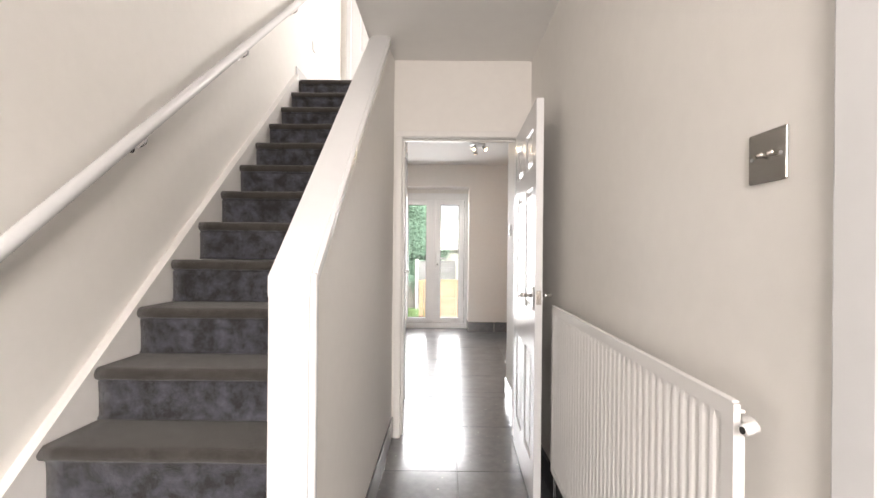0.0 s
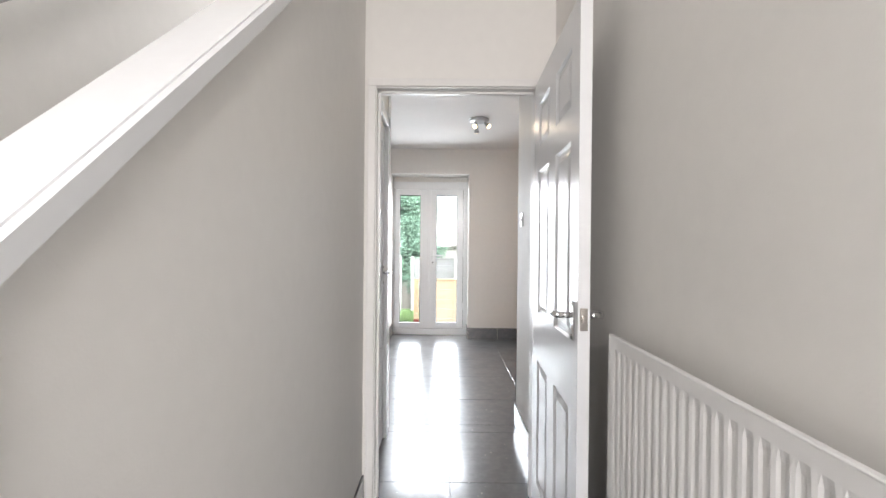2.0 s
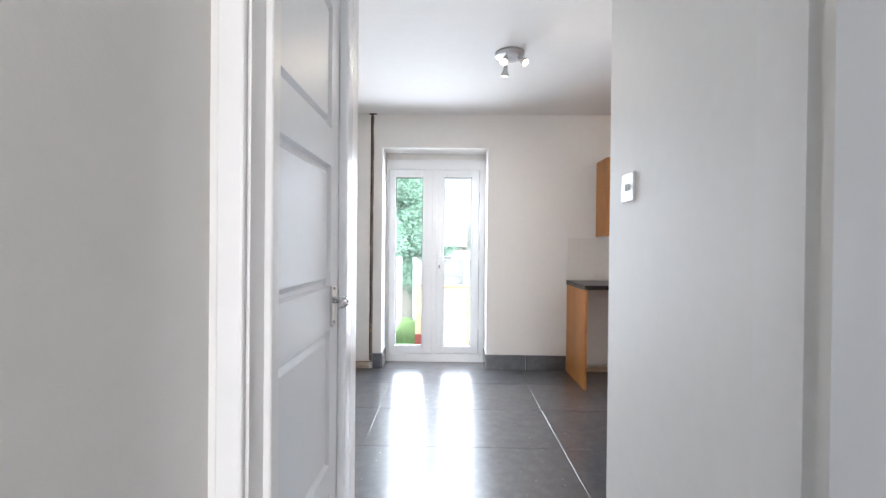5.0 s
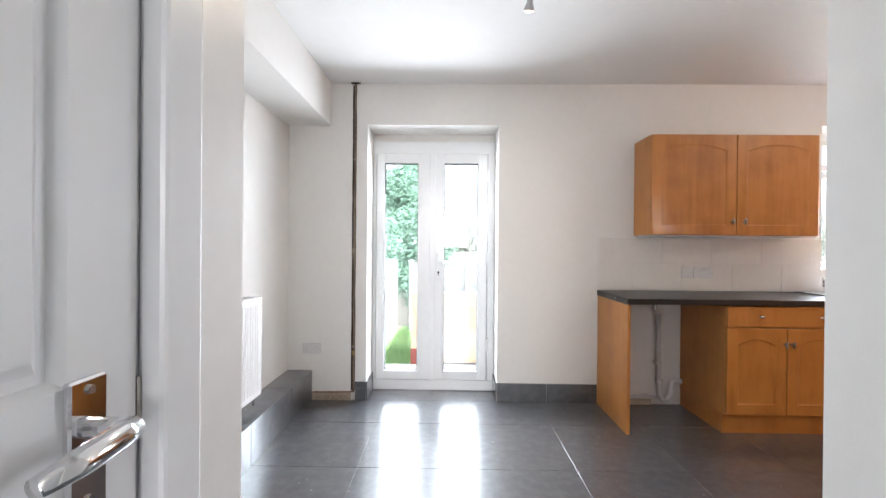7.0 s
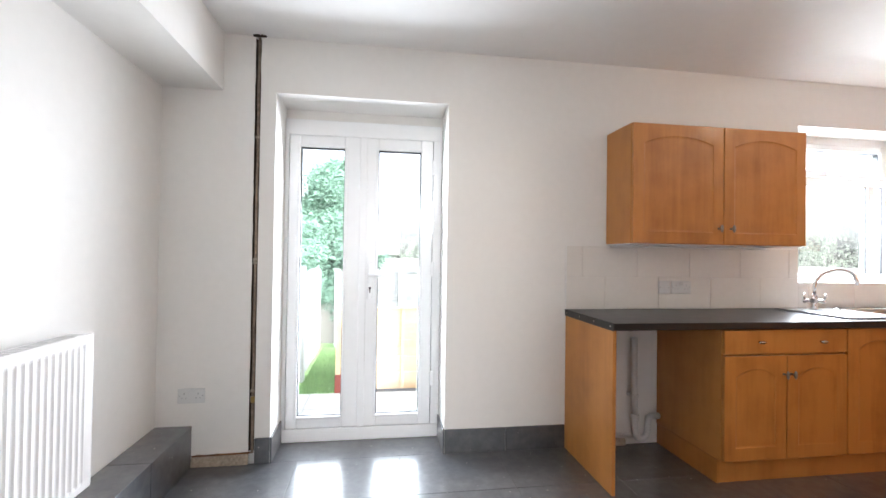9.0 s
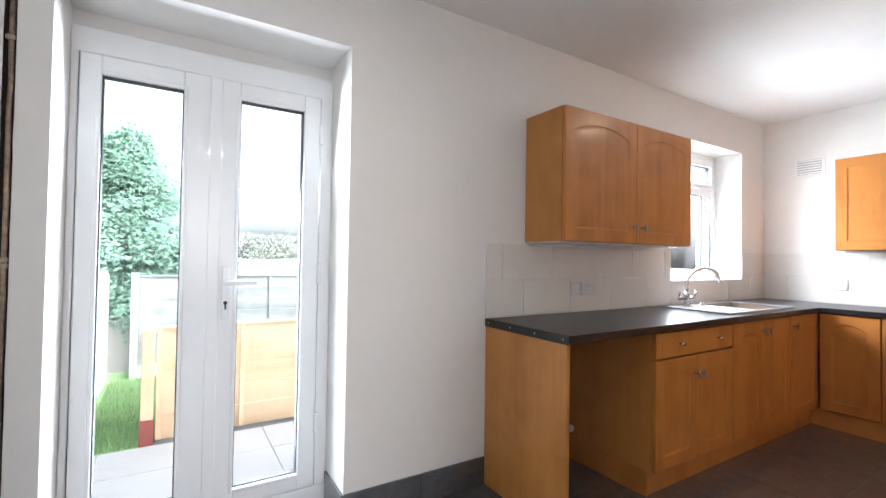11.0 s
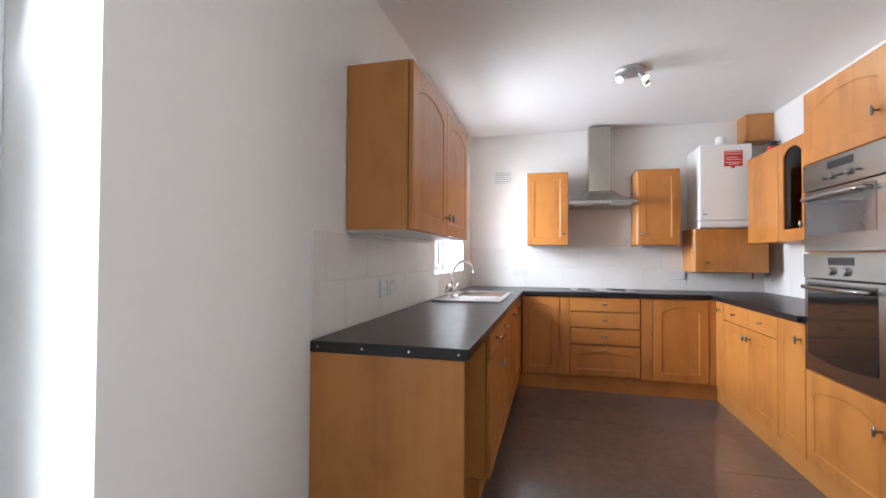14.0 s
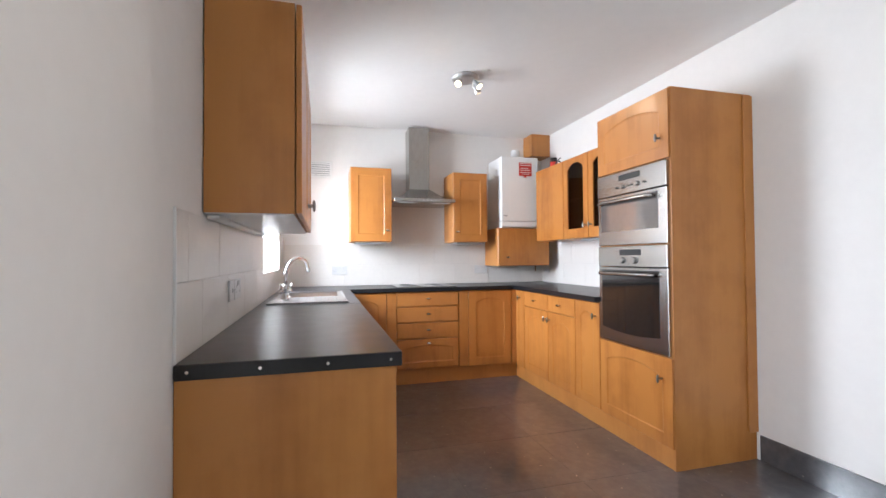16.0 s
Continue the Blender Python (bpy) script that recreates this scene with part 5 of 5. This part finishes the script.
# ---- jar and cable on the glazed unit ----
jar = thing("jar", "small black jar with a red label on the wall unit", "jar", pose(3.80, 4.02, 2.0655))
part("body", lathe([(0.036, 0), (0.038, 0.01), (0.038, 0.085), (0.03, 0.095)], 20), M_DARK, jar, smooth=True)
part("label", lathe([(0.0385, 0.02), (0.0387, 0.02), (0.0387, 0.075), (0.0385, 0.075)], 20), M_RED, jar, "red paper label")
part("lid", lathe([(0.033, 0.095), (0.034, 0.1), (0.034, 0.115), (0.03, 0.118)], 20), M_DARK, jar)
tagged(part("cable_coil", tube([(3.70 + 0.05 * math.cos(a) * (1 - a / 40), 4.02 + 0.03 * math.sin(a), 2.072 + 0.004 * a + 0.02 * math.sin(1.7 * a)) for a in (0.45 * k for k in range(36))], 0.005, 8), M_DARK, smooth=True), "loose coil of black cable on the wall unit", "cable")

# ---- stairs ----
RISE, GO, NY, LIFT = 0.1945, 0.2247, 1.355, 0.028      # third nosing stands at NY
st = thing("staircase", "straight flight of stairs with worn dark grey carpet", "stairs")
LX, RX = -1.292, SX0 - 0.007
for k in range(1, 15):
    y = NY + GO * (k - 3)
    z = RISE * k + LIFT
    d = GO + 0.045
    lip = 0.032 if k < 4 else 0.02 if k < 6 else 0.014
    rise = RISE + (LIFT if k == 1 else 0)
    arc = [(y + 0.024 - 0.024 * math.sin(0.35 * i), z - 0.024 + 0.024 * math.cos(0.35 * i)) for i in range(0, 10)]
    arc += [(y + lip, z - 0.06), (y + lip + 0.004, z - 0.1), (y + lip + 0.005, z - rise + 0.012), (y + lip - 0.006, z - rise)]
    if k == 14:
        d = 0.2
    prof = [(y + d, z - 0.004)] + arc + [(y + d, z - rise)]
    own = bmesh.new()
    m_ = 14
    cols_ = []
    for i in range(m_ + 1):
        x = LX + (RX - LX) * i / m_
        cols_.append([own.verts.new((x, a + 0.0035 * noise.noise(Vector((x * 7, k * 3.1, b * 9))), b + (0.003 * noise.noise(Vector((x * 6, k * 1.7, a * 8))) if b > z - 0.06 else 0))) for a, b in prof])
    for A, B in zip(cols_, cols_[1:]):
        for i in range(len(prof) - 1):
            f_ = own.faces.new((A[i], A[i + 1], B[i + 1], B[i]))
            # riser faces take the carpet with the painted sheen
            f_.material_index = 1 if 8 <= i <= len(prof) - 3 else 0
    own.faces.new(cols_[0]), own.faces.new(cols_[-1][::-1])
    bmesh.ops.recalc_face_normals(own, faces=own.faces[:])
    part("carpeted_step", own, (M_TREAD, M_CARPET), st, smooth=True)
def nose(y):
    return 0.5835 + 0.8902 * (y - 1.381)
part("string", prism([(0.70, 0), (0.70, nose(0.70) + 0.05), (3.785, nose(3.785) + 0.05), (3.785, 2.3), (1.35, 0)], "x", X0, X0 + 0.034), M_SATIN, st, "white painted wall string")
part("string_moulding", prism([(0.70, nose(0.70) + 0.036), (0.70, nose(0.70) + 0.058), (3.75, nose(3.75) + 0.058), (3.75, nose(3.75) + 0.036)], "x", X0, X0 + 0.038), M_SATIN, st)

hr = thing("handrail", "white painted round handrail on brackets along the stairs", "handrail")
def rail(y):
    return 1.245 + 0.848 * (y - 1.198)
HRX = -1.252
part("rail", tube([(HRX, y, rail(y)) for y in (0.35, 1.2, 2.4, 3.6, 3.95)], 0.026, 18), M_GLOSS, hr, smooth=True)
for y in (0.86, 1.80, 2.73, 3.64):
    z = rail(y)
    bk = part("bracket", tube([(X0 + 0.002, y, z - 0.085), (X0 + 0.035, y, z - 0.085), (HRX - 0.008, y, z - 0.065), (HRX, y, z - 0.025)], 0.006, 10), M_CHROME, hr, "metal bracket", True)
    part("rose", cyl((X0, y, z - 0.085), (X0 + 0.007, y, z - 0.085), 0.022, n=16), M_CHROME, bk)
struct(part("baseboard_upstairs", box(X0, X0 + 0.014, 3.80, 5.43, 2.744, 2.852, 0.004), M_GLOSS), "white skirting board on the landing", "skirting")

# ---- tiled ledge, skirtings and tile pieces ----
LGX = -1.126
ledge = tagged(part("pipe_ledge", box(X0, LGX - 0.008, Y0 + 0.17, Y1, 0, 0.226), M_GROUT), "low boxed ledge clad in dark tiles along the wall", "ledge")
for y0, y1 in ((Y0 + 0.172, 4.33), (4.333, 4.94), (4.943, 5.565), (5.568, 6.19), (6.193, Y1 - 0.002)):
    part("tile", box(LGX - 0.008, LGX, y0, y1, 0.001, 0.2265, 0.001), M_TILE, ledge)
    part("tile", box(X0 + 0.001, LGX + 0.001, y0, y1, 0.2268, 0.236, 0.001), M_TILE, ledge)


def skirting(name, boxes):
    s = struct(new(name), "dark polished tile skirting", "skirting")
    for b in boxes:
        part("tile", box(*b, bevel=0.001), M_TILE, s)


skirting("baseboard_north", [(-0.776, FDX0 - 0.001, Y1 - 0.011, Y1 - 0.001, 0.001, 0.15), (FDX0 + 0.001, FDX0 + 0.011, Y1 - 0.008, FY - 0.014, 0.001, 0.15),
                             (FDX1 - 0.011, FDX1 - 0.001, Y1 - 0.008, FY - 0.014, 0.001, 0.15), (FDX1 + 0.001, 0.755, Y1 - 0.011, Y1 - 0.001, 0.001, 0.15),
                             (0.758, 1.155, Y1 - 0.011, Y1 - 0.001, 0.001, 0.15)])
skirting("baseboard_south", [(0.552, 1.16, Y0 + 0.001, Y0 + 0.011, 0.001, 0.146), (1.163, 1.83, Y0 + 0.001, Y0 + 0.011, 0.001, 0.146)])
skirting("baseboard_passage", [(0.539, 0.549, HY + 0.12, 3.55, 0.001, 0.146), (0.539, 0.549, 3.553, Y0 + 0.011, 0.001, 0.146)])
skirting("baseboard_hall_west", [(SX1 + 0.001, SX1 + 0.011, a, b, 0.001, 0.146) for a, b in ((1.12, 1.72), (1.723, 2.32), (2.323, HY - 0.016))])
skirting("baseboard_hall_east", [(HX - 0.011, HX - 0.001, a, b, 0.001, 0.146) for a, b in ((0.6, 1.2), (1.203, 1.8), (1.803, 2.4), (2.403, HY - 0.002))])


# ---- outside ----
GZ = -0.34
struct(part("ground", box(-60, 60, Y1 + T, 90, GZ - 0.3, GZ - 0.012), M_GRASSBASE), "garden ground", "ground")
patio = struct(part("pavement", box(-3, 7, Y1 + T, 9.02, GZ - 0.2, GZ - 0.006, bm=box(-0.54, 7, 9.02, 9.2, GZ - 0.2, GZ - 0.006)), M_GROUT), "pale concrete patio slabs", "pavement")
for i in range(9):
    for j in range(4):
        x, y = -1.4 + 0.6 * i, Y1 + T + 0.002 + 0.496 * j
        part("slab", box(x, x + 0.594, y, y + 0.49, GZ - 0.02, GZ + 0.004 * random.random(), 0.004), M_CONCRETE, patio)
lawn = bmesh.new()
for k in range(9000):
    x, y = random.uniform(-0.95, -0.3), random.uniform(9.04, 11.35)
    if y < 9.2 and x > -0.56:
        continue
    h, a, t = random.uniform(0.03, 0.07), random.uniform(0, 6.28), random.uniform(-0.02, 0.02)
    w = 0.004
    vs = [lawn.verts.new(v) for v in ((x - w * math.cos(a), y - w * math.sin(a), GZ - 0.012), (x + w * math.cos(a), y + w * math.sin(a), GZ - 0.012), (x + t, y + t * 0.7, GZ + h))]
    lawn.faces.new(vs)
tagged(part("grass", lawn, M_BLADE), "short green lawn grass", "grass", kind="stuff")
struct(part("lawn", box(-0.95, 6, 9.02, 11.4, GZ - 0.1, GZ - 0.008), M_GRASSBASE), "green lawn", "ground")


def fence_panel(name, label, m, length, z0, z1, boards, material, wave=0.0, cap=True, posts=None):
    """Lapped boards, a capping rail and battens; runs along x, faces -y."""
    f = thing(name, label, "fence", m)
    h = (z1 - z0) / boards
    for k in range(boards):
        t = random.uniform(-0.3, 0.3)
        part("board", box(0, length, -0.006, 0.006, -h * 0.56, h * 0.56, 0.002), material, f, at=pose(0, random.uniform(-0.003, 0.003), z0 + h * (k + 0.5), 6, t * (1 if wave else 0.2), 0))
    for x in [0.0, length / 2, length - 0.04]:
        part("batten", box(x, x + 0.04, -0.03, -0.012, z0, z1, 0.002), material, f)
    if cap:
        part("capping_rail", box(-0.01, length + 0.01, -0.04, 0.03, z1, z1 + 0.022, 0.003), material, f)
    return f


for k in range(3):
    fence_panel("timber_fence", "low new orange timber fence panel by the patio", pose(-0.43 + 1.3 * k, 9.12, 0), 1.28, GZ + 0.01, 0.60, 5, M_NEWFENCE)
post = thing("fence_post", "new timber post with a red painted foot", "post", pose(-0.49, 9.09, GZ))
part("shaft", box(-0.045, 0.045, -0.045, 0.045, 0.2, 0.92, 0.004), M_NEWFENCE, post)
part("foot", box(-0.05, 0.05, -0.05, 0.05, -0.012, 0.2, 0.004), M_REDPOST, post, "red painted foot")
part("cap", box(-0.058, 0.058, -0.058, 0.058, 0.92, 0.945, 0.004), M_NEWFENCE, post)
for k in range(8):
    fx = -0.74 + 1.06 * k
    fence_panel("weathered_fence", "weathered grey lapped timber fence across the garden", pose(fx + 0.05, 11.45, 0), 0.96, GZ + 0.15, 0.93, 7, M_OLDFENCE, 1.0)
    gp = thing("concrete_post", "pale concrete fence post", "post", pose(fx, 11.43, GZ))
    part("shaft", box(-0.04, 0.04, -0.05, 0.05, -0.012, 1.3, 0.008), M_POST, gp)
    part("cap", box(-0.046, 0.046, -0.058, 0.058, 1.3, 1.325, 0.01), M_POST, gp)
    struct(part("gravel_board", box(fx + 0.045, fx + 1.015, 11.43, 11.47, GZ - 0.012, GZ + 0.15, 0.004), M_POST), "concrete gravel board", "fence")
for k in range(2):
    sf = thing("side_fence", "pale upright-boarded side fence along the lawn", "fence", facing("east", -1.0, 7.85 + 1.75 * k))
    for q in range(12):
        part("board", box(0.142 * q, 0.142 * q + 0.128, -0.012, 0.008, GZ + random.uniform(0.02, 0.05), 1.0 + random.uniform(-0.03, 0.03), 0.004), M_POST, sf)
    for z in (0.0, 0.75):
        part("rail", box(0, 1.69, 0.008, 0.05, z, z + 0.07, 0.004), M_POST, sf)
    gp = thing("concrete_post", "pale concrete fence post", "post", pose(-1.0, 7.79 + 1.75 * k, GZ))
    part("shaft", box(-0.045, 0.045, -0.045, 0.045, -0.012, 1.42, 0.008), M_POST, gp)


def leafy_tree(name, label, x, y, z, h, r, seed, leaf, count, size, flat=0.5):
    rnd = random.Random(seed)
    t = thing(name, label, "tree", pose(x, y, z))
    part("trunk", tube([(0, 0, -0.02), (0.03, 0.02, h * 0.35), (-0.02, 0.03, h * 0.7), (0.0, 0.0, h * 0.95)], [0.09, 0.07, 0.04, 0.01], 10), M_BARK, t, smooth=True)
    limbs = bmesh.new()
    clumps = []
    for k in range(80):
        a, zz = rnd.uniform(0, 6.28), h * rnd.uniform(0.12, 0.95)
        reach = r * (1.08 - (zz / h) ** 2.2) * rnd.uniform(0.55, 1.05)
        tip = Vector((math.cos(a) * reach, math.sin(a) * reach, zz + rnd.uniform(0.0, 0.25)))
        tube([(0, 0, zz * 0.85), tip * 0.5 + Vector((0, 0, zz * 0.42)), tip], [0.02, 0.012, 0.004], 5, limbs)
        clumps.append((tip, r * rnd.uniform(0.2, 0.36)))
        clumps.append((tip * 0.6 + Vector((0, 0, zz * 0.4)), r * rnd.uniform(0.28, 0.46)))
    part("limb", limbs, M_BARK, t)
    vs, fs = [], []
    for k in range(count):
        c, cr = clumps[rnd.randrange(len(clumps))]
        d = Vector((rnd.gauss(0, 1), rnd.gauss(0, 1), rnd.gauss(0, 1))).normalized() * cr * rnd.uniform(0.5, 1.0)
        p = c + d
        u_ = Vector((rnd.gauss(0, 1), rnd.gauss(0, 1), rnd.gauss(0, flat))).normalized()
        v_ = u_.orthogonal().normalized()
        s = size * rnd.uniform(0.6, 1.3)
        i = len(vs)
        vs += [p - u_ * s, p + v_ * s * 0.4, p + u_ * s, p - v_ * s * 0.4]
        fs.append((i, i + 1, i + 2, i + 3))
    me = bpy.data.meshes.new("crown")
    me.from_pydata(vs, [], fs)
    me.materials.append(leaf)
    ob = new("crown", me)
    ob.parent = t
    ob["label"] = "dense small green leaves"
    return t


leafy_tree("conifer", "tall dense green conifer behind the side fence", -1.0, 13.0, GZ - 0.012, 3.25, 1.05, 3, M_LEAF, 70000, 0.042)
leafy_tree("conifer", "dense green conifer behind the fence", -3.1, 13.3, GZ - 0.012, 3.1, 1.15, 4, M_LEAF, 16000, 0.032)


def bare_bush(x, y, h, spread, seed):
    rnd = random.Random(seed)
    t = thing("bare_bush", "leafless thin-twigged bush beyond the garden fence", "bush", pose(x, y, GZ - 0.012))
    bm = bmesh.new()
    for k in range(60):
        p = Vector((rnd.uniform(-spread, spread) * 0.5, rnd.uniform(-0.3, 0.3), 0))
        pts, rr = [p.copy()], []
        d = Vector((rnd.uniform(-0.5, 0.5), rnd.uniform(-0.4, 0.4), 1)).normalized()
        for s in range(6):
            d = (d + Vector((rnd.uniform(-0.35, 0.35), rnd.uniform(-0.3, 0.3), rnd.uniform(-0.25, 0.2)))).normalized()
            pts.append(pts[-1] + d * h / 6)
        tube(pts, [0.009, 0.007, 0.005, 0.004, 0.003, 0.002, 0.001], 4, bm)
    part("twigs", bm, M_TWIG, t)
    vs, fs = [], []
    for k in range(13000):
        p = Vector((rnd.gauss(0, spread * 0.55), rnd.uniform(-0.5, 0.5), h * (0.28 + 0.72 * rnd.random() ** 1.8)))
        u_ = Vector((rnd.gauss(0, 1), rnd.gauss(0, 1), rnd.gauss(0, 1))).normalized()
        v_ = u_.orthogonal()
        i = len(vs)
        vs += [p - u_ * 0.018, p + v_ * 0.008, p + u_ * 0.018, p - v_ * 0.008]
        fs.append((i, i + 1, i + 2, i + 3))
    me = bpy.data.meshes.new("leaves")
    me.from_pydata(vs, [], fs)
    me.materials.append(M_BUSHLEAF)
    ob = new("leaves", me)
    ob.parent = t


for k, (x, y, h, s) in enumerate(((1.0, 12.8, 1.95, 1.2), (2.7, 12.9, 2.05, 1.2), (4.5, 12.9, 2.1, 1.2), (6.4, 13.0, 2.3, 1.3), (8.4, 13.1, 2.2, 1.3), (10.6, 13.3, 2.4, 1.4))):
    bare_bush(x, y, h, s, 20 + k)
struct(part("hedge_bank", prism([(11.9, GZ - 0.02), (12.1, 0.3), (12.8, 0.5), (60, 0.7), (60, GZ - 0.02)], "x", -40, 40), M_TWIG), "brown overgrown bank beyond the garden", "ground")

# ---- splashback tiles ----
ROWS = ((0.9065, 1.1189), (1.1211, 1.322))


def splash(parent, side, a0, a1, fixed, gaps=()):
    """Two rows of wide cream tiles between a0 and a1 along a wall, broken where a gap is, on a bed of grout."""
    beds, at = [], a0
    for g0, g1, gz in gaps:
        beds += [(at, g0, ROWS[1][1]), (g0, g1, gz - 0.002)]
        at = g1
    for p, q, top in beds + [(at, a1, ROWS[1][1])]:
        part("grout", wall_tile(side, p, q, fixed, 0.906, top, 0.0035, 0.0), M_WGROUT, parent)
    for r_, (z0, z1) in enumerate(ROWS):
        a = a0 + (0.11 if r_ else 0.27) - 0.392
        while a < a1:
            p, q = max(a, a0), min(a + 0.3898, a1)
            a += 0.392
            spans = [(p, q)]
            for g0, g1, gz in gaps:
                if z1 > gz:
                    spans = [s for p_, q_ in spans for s in ((p_, min(q_, g0)), (max(p_, g1), q_)) if s[1] - s[0] > 0.01]
                    if z0 < gz:
                        part("tile", wall_tile(side, max(p, g0), min(q, g1), fixed, z0, gz - 0.002), M_WTILE, parent) if min(q, g1) - max(p, g0) > 0.01 else None
            for p_, q_ in spans:
                if q_ - p_ > 0.01:
                    part("tile", wall_tile(side, p_, q_, fixed, z0, z1), M_WTILE, parent)


def wall_tile(side, p, q, fixed, z0, z1, d=0.006, edge=0.001):
    return {"north": lambda: box(p, q, fixed - d, fixed - 0.0005, z0, z1, edge), "east": lambda: box(fixed - d, fixed - 0.0005, p, q, z0, z1, edge),
            "south": lambda: box(p, q, fixed + 0.0005, fixed + d, z0, z1, edge)}[side]()


splash(wall_north, "north", 1.16, X1 - 0.007, Y1, ((WX0, WX1, WZ0),))
splash(wall_east, "east", Y0 + 0.007, Y1 - 0.007, X1)
splash(wall_south, "south", 2.515, X1 - 0.007, Y0)
struct(part("trim_tile_edge", box(1.154, 1.1595, Y1 - 0.008, Y1 - 0.0005, 0.906, 1.325, 0.001), M_CREAM), "white plastic edge of the splashback", "trim")

# ---- floor tiles ----
TX, TY = 0.61, 0.625
XA, YA = 0.69, 6.20


def floor_tile(x0, x1, y0, y1):
    if x1 - x0 > 0.02 and y1 - y0 > 0.02:
        part("tile", box(x0, x1, y0, y1, -0.010, random.uniform(-0.0004, 0.0), 0.0012), M_TILE, floor)


for i in range(-4, 8):
    for j in range(-13, 2):
        x0, x1 = XA + TX * i + 0.0015, XA + TX * (i + 1) - 0.0015
        y0, y1 = YA + TY * j + 0.0015, YA + TY * (j + 1) - 0.0015
        kx0, kx1 = max(x0, X0), min(x1, X1)
        if y1 > Y0 + 0.01:
            floor_tile(kx0, kx1, max(y0, Y0), min(y1, Y1))
        if y0 < Y0:
            floor_tile(max(x0, -0.44), min(x1, HX), max(y0, -1.3), min(y1, Y0 - 0.0015 if y1 > Y0 else y1))
for x0, x1 in ((FDX0 + 0.012, -0.17), (-0.167, FDX1 - 0.012)):
    floor_tile(x0, x1, Y1 + 0.002, FY - 0.014)
